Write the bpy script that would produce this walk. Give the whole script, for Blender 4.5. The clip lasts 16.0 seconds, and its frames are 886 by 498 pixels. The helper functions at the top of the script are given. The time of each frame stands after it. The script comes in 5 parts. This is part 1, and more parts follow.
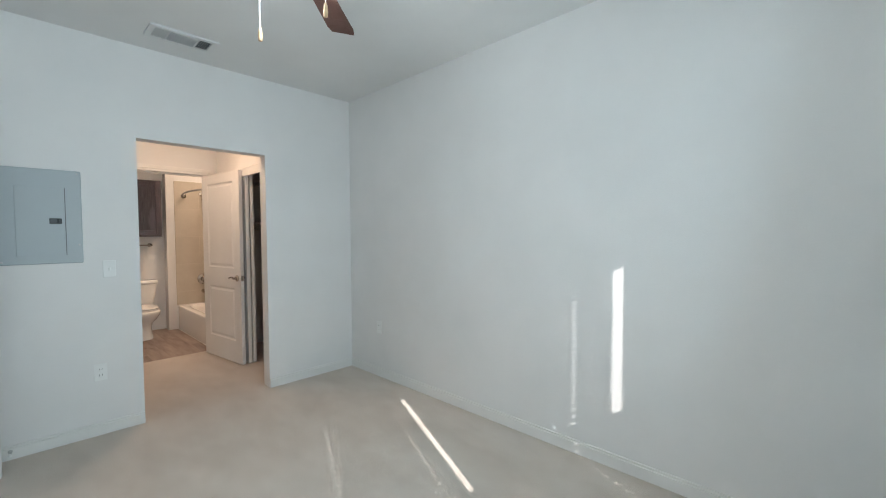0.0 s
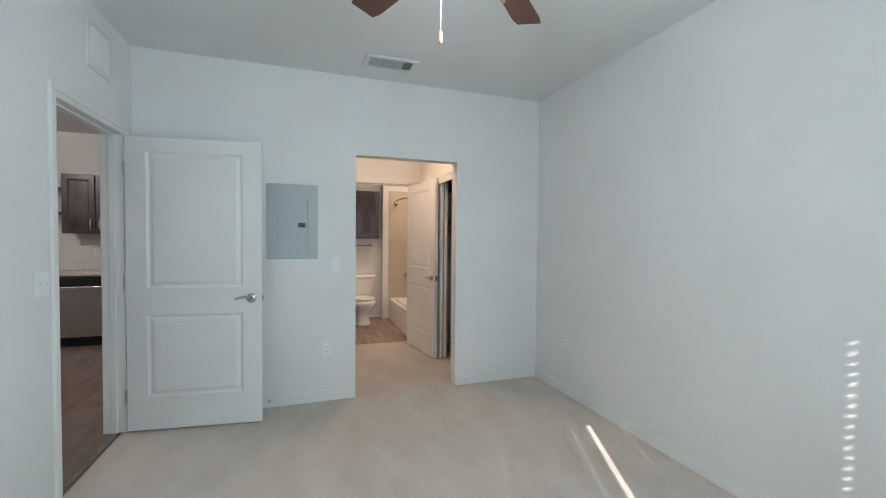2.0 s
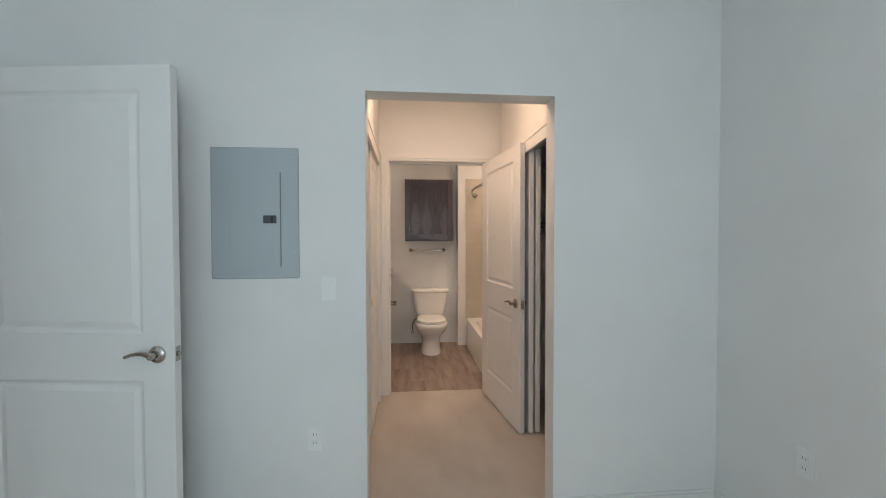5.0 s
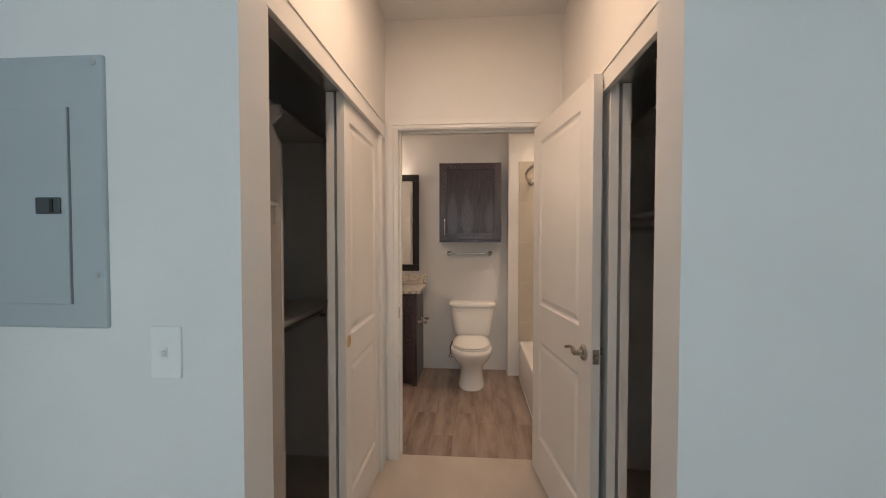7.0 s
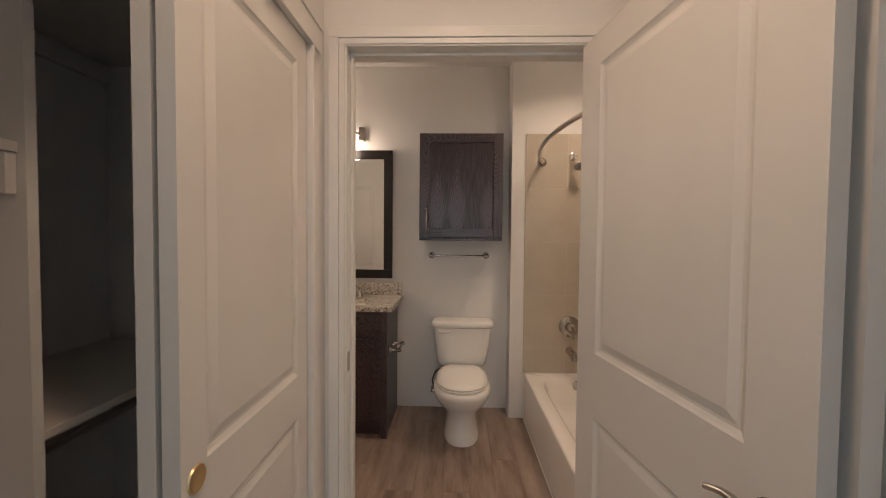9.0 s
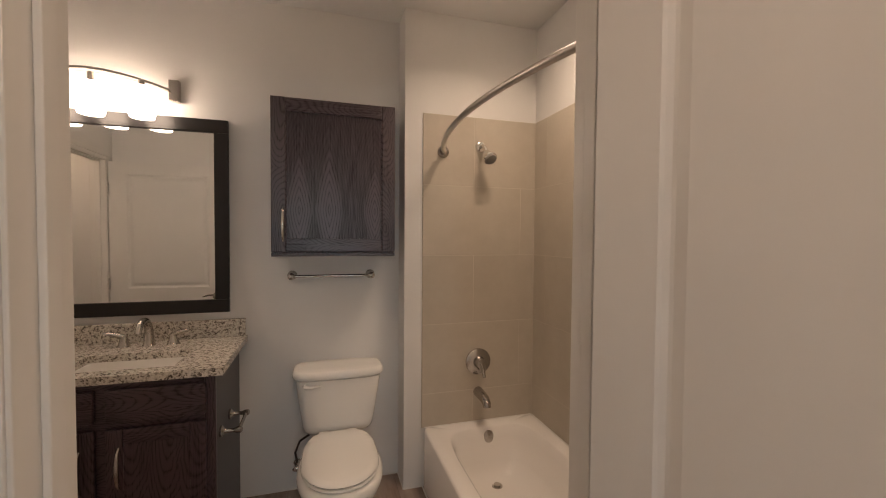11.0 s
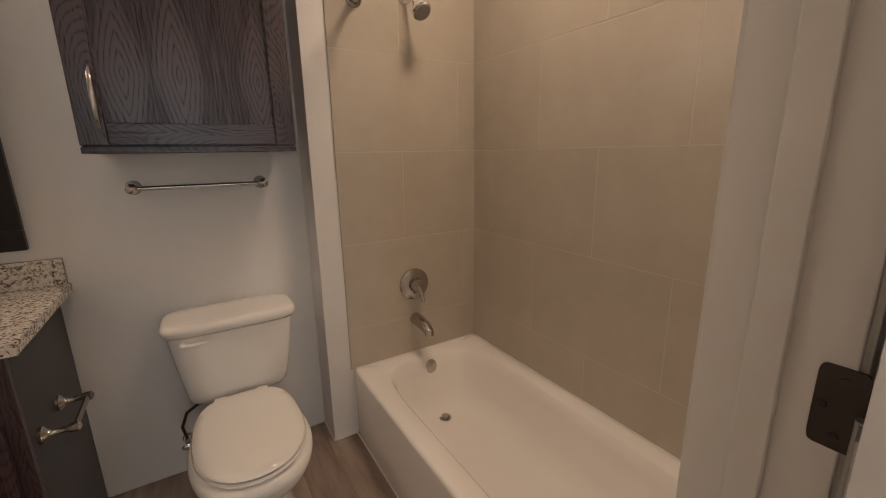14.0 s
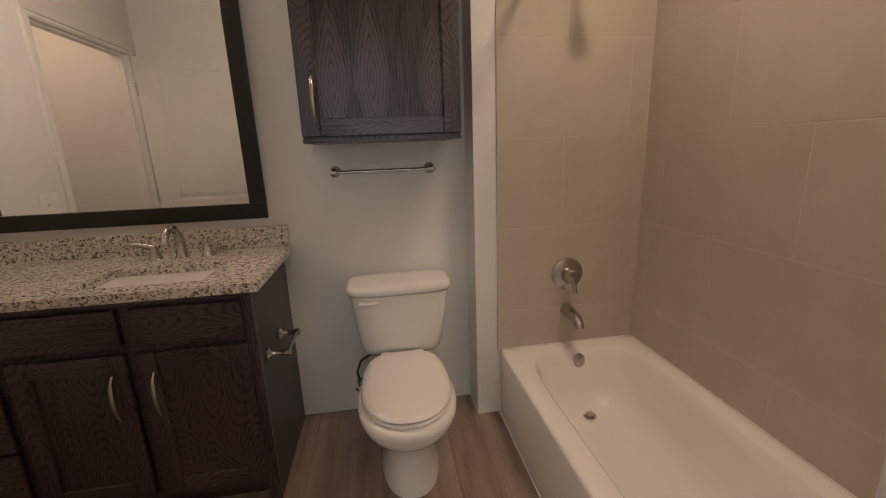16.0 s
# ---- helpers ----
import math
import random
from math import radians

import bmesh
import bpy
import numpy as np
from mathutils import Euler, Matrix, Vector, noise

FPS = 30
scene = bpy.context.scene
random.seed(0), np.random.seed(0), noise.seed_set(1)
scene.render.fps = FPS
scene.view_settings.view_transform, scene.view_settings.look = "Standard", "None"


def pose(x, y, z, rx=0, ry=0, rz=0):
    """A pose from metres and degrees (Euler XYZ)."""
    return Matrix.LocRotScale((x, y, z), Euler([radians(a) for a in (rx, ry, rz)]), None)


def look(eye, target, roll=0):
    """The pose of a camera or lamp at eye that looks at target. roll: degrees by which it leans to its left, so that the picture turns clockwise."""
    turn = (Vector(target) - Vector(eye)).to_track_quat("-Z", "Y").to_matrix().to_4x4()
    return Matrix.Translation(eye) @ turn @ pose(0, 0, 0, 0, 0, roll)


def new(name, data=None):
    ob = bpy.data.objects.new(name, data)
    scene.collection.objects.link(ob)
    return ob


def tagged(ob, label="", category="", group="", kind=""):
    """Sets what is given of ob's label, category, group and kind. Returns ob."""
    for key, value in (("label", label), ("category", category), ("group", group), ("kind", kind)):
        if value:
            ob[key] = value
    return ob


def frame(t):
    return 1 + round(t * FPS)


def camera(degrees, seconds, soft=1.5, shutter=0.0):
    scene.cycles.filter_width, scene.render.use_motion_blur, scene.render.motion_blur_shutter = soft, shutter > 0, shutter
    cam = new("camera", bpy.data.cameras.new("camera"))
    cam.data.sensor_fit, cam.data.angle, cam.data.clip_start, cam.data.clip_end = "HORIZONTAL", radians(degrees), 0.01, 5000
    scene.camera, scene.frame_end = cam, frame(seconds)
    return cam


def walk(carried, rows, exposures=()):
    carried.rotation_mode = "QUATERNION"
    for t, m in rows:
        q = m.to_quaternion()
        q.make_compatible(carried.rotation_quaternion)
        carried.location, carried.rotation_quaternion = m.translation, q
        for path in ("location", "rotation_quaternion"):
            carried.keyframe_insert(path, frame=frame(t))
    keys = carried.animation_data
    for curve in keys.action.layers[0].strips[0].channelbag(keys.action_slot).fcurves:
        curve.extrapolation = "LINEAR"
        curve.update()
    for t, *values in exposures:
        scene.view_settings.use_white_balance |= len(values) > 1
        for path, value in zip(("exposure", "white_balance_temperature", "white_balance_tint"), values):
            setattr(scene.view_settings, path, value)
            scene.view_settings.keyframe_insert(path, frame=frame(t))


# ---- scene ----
cam = camera(95.1, 16.0, soft=1.05)
PATH = [
    (0, (-0.576, -3.583, 1.362), (0.861, -2.194, 1.286), -0.3),
    (0.5, (-0.567, -3.615, 1.371), (0.705, -2.073, 1.293), 0.1),
    (1, (-0.553, -3.613, 1.369), (0.502, -1.915, 1.291), 0.6),
    (1.5, (-0.504, -3.569, 1.368), (0.33, -1.753, 1.306), 0.6),
    (2, (-0.424, -3.473, 1.36), (0.231, -1.584, 1.306), 0.5),
    (2.5, (-0.315, -3.304, 1.362), (0.198, -1.372, 1.292), 0.1),
    (3, (-0.201, -3.068, 1.353), (0.193, -1.108, 1.279), -0.2),
    (3.5, (-0.089, -2.795, 1.35), (0.187, -0.815, 1.292), 0.3),
    (4, (0.014, -2.511, 1.363), (0.282, -0.529, 1.322), 0.1),
    (4.2, (0.028, -2.391, 1.355), (0.31, -0.411, 1.326), 0.0),
    (6.3, (0.466, -1.196, 1.375), (0.394, 0.801, 1.295), -0.1),
    (6.5, (0.461, -1.086, 1.377), (0.383, 0.911, 1.299), 0.0),
    (7, (0.499, -0.835, 1.383), (0.346, 1.158, 1.328), 0.0),
    (7.5, (0.520, -0.596, 1.387), (0.315, 1.394, 1.362), 0.0),
    (8, (0.492, -0.33, 1.388), (0.279, 1.658, 1.361), 0.1),
    (8.5, (0.463, -0.063, 1.379), (0.322, 1.931, 1.318), 0.2),
    (9, (0.42, 0.191, 1.379), (0.361, 2.189, 1.312), 0.5),
    (9.2, (0.391, 0.287, 1.373), (0.401, 2.286, 1.314), 0.2),
    (11.3, (0.399, 1.124, 1.447), (1.052, 3.014, 1.398), 0.8),
    (11.5, (0.374, 1.203, 1.438), (1.082, 3.073, 1.405), 1.0),
    (12, (0.379, 1.355, 1.455), (1.22, 3.169, 1.425), 1.0),
    (12.5, (0.394, 1.464, 1.457), (1.37, 3.209, 1.399), 0.3),
    (13, (0.405, 1.533, 1.419), (1.44, 3.236, 1.242), -0.3),
    (13.5, (0.412, 1.549, 1.364), (1.446, 3.229, 1.036), -0.7),
    (14, (0.418, 1.539, 1.326), (1.432, 3.2, 0.866), -1.0),
    (14.5, (0.407, 1.508, 1.312), (1.364, 3.182, 0.781), -1.4),
    (15, (0.405, 1.483, 1.309), (1.187, 3.24, 0.761), -2.2),
    (15.5, (0.414, 1.473, 1.304), (0.976, 3.323, 0.79), -2.6),
    (16, (0.432, 1.489, 1.301), (0.715, 3.412, 0.826), -2.2),
]
walk(cam, [(t, look(eye, target, roll)) for t, eye, target, roll in PATH],
     exposures=[(0, 0.30), (1, 0.26), (2, 0.24), (4.2, 0.24), (6.5, 0.04), (8, 0.0), (9.2, -0.24), (11.5, -0.30), (12.5, -0.36), (14, -0.30), (16, -0.28)])

# ---------------------------------------------------------------- world, sun, large lights
world = bpy.data.worlds.new("sky")
scene.world = world
world.use_nodes = True
wn = world.node_tree.nodes
sky = wn.new("ShaderNodeTexSky")
sky.sky_type, sky.sun_disc = "NISHITA", False
sky.sun_elevation, sky.sun_rotation = radians(32.7), radians(180 + 23.6)
world.node_tree.links.new(sky.outputs[0], wn["Background"].inputs[0])
wn["Background"].inputs[1].default_value = 0.1

SUN_WAY = Vector((0.4 * math.cos(radians(32.7)), 0.916 * math.cos(radians(32.7)), -math.sin(radians(32.7))))
sun = new("sun", bpy.data.lights.new("sun", "SUN"))
sun.data.energy, sun.data.angle, sun.data.color = 5.8, radians(0.28), (1.0, 0.97, 0.94)
sun.matrix_world = look((0, -8, 6), Vector((0, -8, 6)) + SUN_WAY)


def lamp_area(name, m, sx, sy, watts, color):
    ob = new(name, bpy.data.lights.new(name, "AREA"))
    ob.data.shape, ob.data.size, ob.data.size_y = "RECTANGLE", sx, sy
    ob.data.energy, ob.data.color = watts, color
    ob.matrix_world = m
    return ob


def lamp_point(name, place, watts, color, radius=0.06):
    ob = new(name, bpy.data.lights.new(name, "POINT"))
    ob.data.energy, ob.data.color, ob.data.shadow_soft_size = watts, color, radius
    ob.location = place
    return ob


CEIL = 2.70
DAY, WARM = (0.66, 0.885, 1.0), (1.0, 0.672, 0.455)
# sky light through the two bedroom windows
for wx in (-0.18, 0.815):
    lamp_area("window_daylight", look((wx, -4.0, 1.4), (wx - 0.65, -3.0, 1.58)), 0.75, 1.4, 17.5, DAY)
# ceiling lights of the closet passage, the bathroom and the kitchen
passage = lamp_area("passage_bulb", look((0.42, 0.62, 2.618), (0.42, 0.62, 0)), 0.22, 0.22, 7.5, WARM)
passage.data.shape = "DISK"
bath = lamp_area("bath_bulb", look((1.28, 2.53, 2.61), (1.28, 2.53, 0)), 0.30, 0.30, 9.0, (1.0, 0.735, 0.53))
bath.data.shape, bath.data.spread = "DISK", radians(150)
# unseen hall lamp, added to brighten the space beyond the second doorway
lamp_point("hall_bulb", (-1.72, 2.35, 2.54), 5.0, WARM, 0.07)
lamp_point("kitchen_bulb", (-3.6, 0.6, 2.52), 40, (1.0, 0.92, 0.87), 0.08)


# ---------------------------------------------------------------- materials
def material(name, color=(0.8, 0.8, 0.8), rough=0.5, metal=0.0):
    m = bpy.data.materials.new(name)
    m.use_nodes = True
    nt = m.node_tree
    b = nt.nodes["Principled BSDF"]
    b.inputs["Base Color"].default_value = (*color, 1)
    b.inputs["Roughness"].default_value = rough
    b.inputs["Metallic"].default_value = metal
    return m, nt, b


def node(nt, kind, **values):
    n = nt.nodes.new(kind)
    for k, v in values.items():
        n.inputs[k.replace("_", " ")].default_value = v
    return n


def coords(nt, scale=(1, 1, 1)):
    tc = nt.nodes.new("ShaderNodeTexCoord")
    mp = nt.nodes.new("ShaderNodeMapping")
    mp.inputs["Scale"].default_value = scale
    nt.links.new(tc.outputs["Object"], mp.inputs["Vector"])
    return mp.outputs["Vector"]


def ramp(nt, fac, stops):
    r = nt.nodes.new("ShaderNodeValToRGB")
    while len(r.color_ramp.elements) < len(stops):
        r.color_ramp.elements.new(0.5)
    for e, (p, c) in zip(r.color_ramp.elements, stops):
        e.position, e.color = p, (*c, 1)
    nt.links.new(fac, r.inputs[0])
    return r.outputs[0]


def bump(nt, b, height, strength, distance):
    n = nt.nodes.new("ShaderNodeBump")
    n.inputs["Strength"].default_value, n.inputs["Distance"].default_value = strength, distance
    nt.links.new(height, n.inputs["Height"])
    nt.links.new(n.outputs[0], b.inputs["Normal"])


def noise_fac(nt, vec, scale, detail=4, rough=0.55):
    n = node(nt, "ShaderNodeTexNoise", Scale=scale, Detail=detail, Roughness=rough)
    nt.links.new(vec, n.inputs["Vector"])
    return n.outputs["Fac"]


def painted(name, c, rough, grain=140, strength=0.12, spread=0.03):
    m, nt, b = material(name, c, rough)
    v = coords(nt)
    lo, hi = tuple(x * (1 - spread) for x in c), tuple(min(1, x * (1 + spread)) for x in c)
    nt.links.new(ramp(nt, noise_fac(nt, v, 1.7, 5), [(0.3, lo), (0.7, hi)]), b.inputs["Base Color"])
    bump(nt, b, noise_fac(nt, v, grain, 3), strength, 0.002)
    return m


M_WALL = painted("wall_paint", (0.81, 0.80, 0.79), 0.7, 170, 0.25)
M_CEIL = painted("ceiling_paint", (0.78, 0.775, 0.765), 0.85, 110, 0.4)
M_TRIM = painted("trim_paint", (0.82, 0.81, 0.79), 0.38, 60, 0.03)
M_DOOR = painted("door_paint", (0.81, 0.80, 0.785), 0.48, 220, 0.05)
M_SHELF = painted("shelf_paint", (0.74, 0.71, 0.68), 0.5, 80, 0.05)
M_CHINA = painted("china", (0.90, 0.88, 0.85), 0.07, 8, 0.0, 0.008)
M_TUB = painted("tub_enamel", (0.90, 0.875, 0.85), 0.12, 8, 0.0, 0.01)
M_PLASTIC = painted("white_plastic", (0.86, 0.86, 0.85), 0.35, 40, 0.02)
M_CAULK = painted("caulk", (0.82, 0.81, 0.78), 0.5, 90, 0.1)
M_GROUT = painted("grout", (0.60, 0.55, 0.475), 0.85, 300, 0.3)
M_PANEL = painted("panel_enamel", (0.43, 0.48, 0.505), 0.42, 260, 0.05, 0.02)
M_BLACK = painted("black_plastic", (0.012, 0.012, 0.013), 0.4, 90, 0.05)
M_RUBBER = painted("rubber", (0.30, 0.29, 0.28), 0.7, 90, 0.05)
M_RUBBERDARK = painted("dark_grey_plastic", (0.07, 0.075, 0.08), 0.45, 90, 0.05)
M_FRAME = painted("mirror_frame_paint", (0.012, 0.010, 0.010), 0.33, 60, 0.1)
# dark grey that paints the shade inside vents and the breaker door gap
M_GAP_SHADE = painted("gap_shade_dark", (0.18, 0.19, 0.2), 0.9, 60, 0.0)
M_CONC = painted("outside_ground", (0.30, 0.29, 0.26), 0.9, 3, 0.2, 0.2)
M_STEELWHITE = painted("vent_enamel", (0.74, 0.74, 0.73), 0.4, 90, 0.03)


def metal_mat(name, c, rough):
    m, nt, b = material(name, c, rough, 1.0)
    f = noise_fac(nt, coords(nt), 900, 2)
    nt.links.new(ramp(nt, f, [(0.3, (rough * 0.9,) * 3), (0.7, (rough * 1.1,) * 3)]), b.inputs["Roughness"])
    return m


M_NICKEL = metal_mat("brushed_nickel", (0.50, 0.47, 0.44), 0.24)
M_SATIN = metal_mat("satin_nickel", (0.62, 0.58, 0.54), 0.36)
M_CHROME = metal_mat("chrome", (0.75, 0.74, 0.72), 0.1)
M_STEEL = metal_mat("stainless_steel", (0.55, 0.55, 0.55), 0.3)
M_HINGE = metal_mat("dull_hinge_steel", (0.11, 0.095, 0.09), 0.42)
M_BRASS = metal_mat("brass", (0.80, 0.62, 0.34), 0.3)
M_MIRROR = material("mirror_glass", (0.93, 0.94, 0.93), 0.0, 1.0)[0]

M_GLASS, nt, b = material("window_glass", (1, 1, 1), 0.0)
b.inputs["Transmission Weight"].default_value = 1.0

M_BLIND, nt, b = material("blind_vinyl", (0.80, 0.80, 0.78), 0.45)
nt.links.new(ramp(nt, noise_fac(nt, coords(nt), 9), [(0.3, (0.77, 0.77, 0.75)), (0.7, (0.83, 0.83, 0.81))]), b.inputs["Base Color"])


def glowing(name, c, power):
    m, nt, b = material(name, (0.9, 0.88, 0.84), 0.3)
    b.inputs["Emission Color"].default_value = (*c, 1)
    b.inputs["Emission Strength"].default_value = power
    return m


M_SHADE = glowing("lit_frosted_shade", (1.0, 0.765, 0.59), 18.0)
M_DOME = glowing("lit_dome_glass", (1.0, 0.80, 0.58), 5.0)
M_GLOBE = glowing("lit_globe_glass", (0.86, 0.95, 1.0), 42.0)

# carpet: short beige pile
M_CARPET, nt, b = material("carpet_pile", (0.5, 0.44, 0.36), 0.95)
v = coords(nt)
mix = nt.nodes.new("ShaderNodeMath")
mix.operation = "MULTIPLY_ADD"
nt.links.new(noise_fac(nt, coords(nt, (1.0, 0.55, 1.0)), 3.4, 4, 0.62), mix.inputs[0])
mix.inputs[1].default_value = 0.62
nt.links.new(noise_fac(nt, v, 210, 2), mix.inputs[2])
nt.links.new(ramp(nt, mix.outputs[0], [(0.62, (0.51, 0.425, 0.355)), (0.77, (0.60, 0.515, 0.44)), (0.92, (0.68, 0.60, 0.525))]), b.inputs["Base Color"])
bump(nt, b, noise_fac(nt, v, 260, 3, 0.7), 0.7, 0.008)
b.inputs["Sheen Weight"].default_value = 0.25


def planks_mat(name, dark, mid, light):
    m, nt, b = material(name, mid, 0.42)
    oi = nt.nodes.new("ShaderNodeObjectInfo")
    tc = nt.nodes.new("ShaderNodeTexCoord")
    shift = nt.nodes.new("ShaderNodeVectorMath")
    shift.operation = "MULTIPLY_ADD"
    comb = nt.nodes.new("ShaderNodeCombineXYZ")
    for i in range(3):
        nt.links.new(oi.outputs["Random"], comb.inputs[i])
    nt.links.new(comb.outputs[0], shift.inputs[0])
    shift.inputs[1].default_value = (37, 19, 11)
    nt.links.new(tc.outputs["Object"], shift.inputs[2])
    mp = nt.nodes.new("ShaderNodeMapping")
    mp.inputs["Scale"].default_value = (13, 1.7, 1)
    nt.links.new(shift.outputs[0], mp.inputs["Vector"])
    f = noise_fac(nt, mp.outputs[0], 1.0, 8, 0.62)
    tone = nt.nodes.new("ShaderNodeMath")
    tone.operation = "MULTIPLY_ADD"
    nt.links.new(oi.outputs["Random"], tone.inputs[0])
    tone.inputs[1].default_value = 0.10
    nt.links.new(f, tone.inputs[2])
    nt.links.new(ramp(nt, tone.outputs[0], [(0.34, dark), (0.56, mid), (0.80, light)]), b.inputs["Base Color"])
    bump(nt, b, f, 0.15, 0.002)
    return m


M_PLANK = planks_mat("vinyl_plank_bath", (0.16, 0.112, 0.092), (0.315, 0.24, 0.20), (0.44, 0.355, 0.305))
M_KPLANK = planks_mat("vinyl_plank_kitchen", (0.12, 0.08, 0.066), (0.20, 0.14, 0.118), (0.30, 0.22, 0.19))


def calc(nt, op, x, y=None, z=None):
    n = nt.nodes.new("ShaderNodeMath")
    n.operation = op
    for k, v in enumerate((x, y, z)):
        if v is None:
            continue
        if isinstance(v, (int, float)):
            n.inputs[k].default_value = v
        else:
            nt.links.new(v, n.inputs[k])
    return n.outputs[0]


def wood(name, dark, light, rough, coat=0.0, lying=False, hearts=()):
    """Flat-sawn oak with fine pores along the grain; lying: the grain runs across; hearts: (x, z) of pointed ovals in one board."""
    m, nt, b = material(name, dark, rough)
    tc = nt.nodes.new("ShaderNodeTexCoord")
    sep = nt.nodes.new("ShaderNodeSeparateXYZ")
    nt.links.new(tc.outputs["Object"], sep.inputs[0])
    base = nt.nodes.new("ShaderNodeCombineXYZ")
    for k, src in enumerate((2, 1, 0) if lying else (0, 1, 2)):
        nt.links.new(sep.outputs[src], base.inputs[k])
    ax, az = (sep.outputs[2], sep.outputs[0]) if lying else (sep.outputs[0], sep.outputs[2])

    def grain(scale, detail, roughness):
        mp = nt.nodes.new("ShaderNodeMapping")
        mp.inputs["Scale"].default_value = scale
        nt.links.new(base.outputs[0], mp.inputs["Vector"])
        return noise_fac(nt, mp.outputs[0], 1.0, detail, roughness)

    slow = grain((3.0, 3.0, 1.4), 1, 0.4)
    warp = grain((17.0, 17.0, 7.0), 4, 0.55)
    fine = grain((230, 230, 6), 5, 0.65)
    if hearts:
        ring = None
        for hx, hz, wide, tall in hearts:
            dx = calc(nt, "DIVIDE", calc(nt, "ABSOLUTE", calc(nt, "SUBTRACT", ax, hx)), wide)
            dz = calc(nt, "DIVIDE", calc(nt, "ABSOLUTE", calc(nt, "SUBTRACT", az, hz)), tall)
            r = calc(nt, "ADD", calc(nt, "POWER", dx, 1.25), calc(nt, "POWER", dz, 1.25))
            ring = r if ring is None else calc(nt, "SMOOTH_MIN", ring, r, 0.12)
        phase = calc(nt, "MULTIPLY_ADD", calc(nt, "POWER", calc(nt, "ADD", ring, 0.01), 0.8), 24.0, calc(nt, "MULTIPLY", warp, 4.5))
        wave = calc(nt, "POWER", calc(nt, "MULTIPLY_ADD", calc(nt, "SINE", phase), 0.5, 0.5), 0.5)
        fade = nt.nodes.new("ShaderNodeMapRange")
        nt.links.new(ring, fade.inputs["Value"])
        fade.inputs["From Min"].default_value, fade.inputs["From Max"].default_value = 0.6, 1.7
        fade.inputs["To Min"].default_value, fade.inputs["To Max"].default_value = 0.33, 0.05
        strength = fade.outputs[0]
    else:
        across = calc(nt, "ADD", calc(nt, "ADD", ax, sep.outputs[1]), calc(nt, "MULTIPLY", slow, 0.12))
        across = calc(nt, "MULTIPLY_ADD", warp, 0.045, across)
        along = calc(nt, "MULTIPLY_ADD", slow, 0.7, calc(nt, "SUBTRACT", az, 0.52))
        u = calc(nt, "DIVIDE", calc(nt, "PINGPONG", across, 0.06), 0.06)
        w = calc(nt, "DIVIDE", calc(nt, "PINGPONG", along, 0.33), 0.33)
        ring = calc(nt, "ADD", calc(nt, "MULTIPLY", u, u), calc(nt, "MULTIPLY", w, calc(nt, "MULTIPLY", w, 2.0)))
        ring = calc(nt, "SQRT", calc(nt, "ADD", ring, 0.004))
        phase = calc(nt, "MULTIPLY_ADD", ring, 44.0, calc(nt, "MULTIPLY", warp, 9.0))
        wave = calc(nt, "POWER", calc(nt, "MULTIPLY_ADD", calc(nt, "SINE", phase), 0.5, 0.5), 0.45)
        patch = grain((6.0, 6.0, 2.5), 2, 0.5)
        strength = calc(nt, "MULTIPLY", calc(nt, "SUBTRACT", patch, 0.26), 0.7)
    f = calc(nt, "MULTIPLY_ADD", wave, strength, calc(nt, "MULTIPLY_ADD", fine, 0.65, 0.15))
    mid = tuple(p * 0.45 + q * 0.55 for p, q in zip(dark, light))
    nt.links.new(ramp(nt, f, [(0.32, dark), (0.58, mid), (0.86, light)]), b.inputs["Base Color"])
    nt.links.new(ramp(nt, f, [(0.38, (rough * 1.4,) * 3), (0.8, (rough * 0.95,) * 3)]), b.inputs["Roughness"])
    nt.links.new(ramp(nt, f, [(0.40, (coat * 0.25,) * 3), (0.62, (coat,) * 3)]), b.inputs["Coat Weight"])
    bump(nt, b, f, 0.25, 0.0012)
    b.inputs["Specular IOR Level"].default_value = 0.12
    b.inputs["Coat Roughness"].default_value = 0.37
    b.inputs["Coat IOR"].default_value = 1.75
    return m


OAK_DARK, OAK_LIGHT = (0.009, 0.0045, 0.0060), (0.064, 0.032, 0.042)
M_ESPRESSO = wood("espresso_oak", OAK_DARK, OAK_LIGHT, 0.42, 1.0)
M_ESPRESSO_RAIL = wood("espresso_oak_rail", OAK_DARK, OAK_LIGHT, 0.42, 1.0, lying=True)
M_ESPRESSO_HEART = wood("espresso_oak_panel", OAK_DARK, OAK_LIGHT, 0.42, 1.0, hearts=((-0.169, 0.225, 0.046, 0.19), (-0.028, 0.228, 0.048, 0.22), (0.195, 0.225, 0.042, 0.15)))
M_SIDE = painted("espresso_laminate", (0.040, 0.031, 0.034), 0.36, 40, 0.04, 0.08)
M_BLADE = wood("fan_blade_walnut", (0.10, 0.048, 0.038), (0.19, 0.10, 0.08), 0.45)

# speckled granite
M_GRANITE, nt, b = material("granite", (0.5, 0.46, 0.4), 0.12)
v = coords(nt)
vor = node(nt, "ShaderNodeTexVoronoi", Scale=170.0, Randomness=1.0)
nt.links.new(v, vor.inputs["Vector"])
sep = nt.nodes.new("ShaderNodeSeparateColor")
nt.links.new(vor.outputs["Color"], sep.inputs[0])
m2 = nt.nodes.new("ShaderNodeMath")
m2.operation = "MULTIPLY_ADD"
nt.links.new(sep.outputs[0], m2.inputs[0])
m2.inputs[1].default_value = 0.34
nt.links.new(noise_fac(nt, v, 62, 5, 0.66), m2.inputs[2])
nt.links.new(ramp(nt, m2.outputs[0], [(0.45, (0.085, 0.07, 0.06)), (0.55, (0.27, 0.235, 0.205)), (0.63, (0.56, 0.52, 0.46)), (0.80, (0.74, 0.70, 0.64))]), b.inputs["Base Color"])

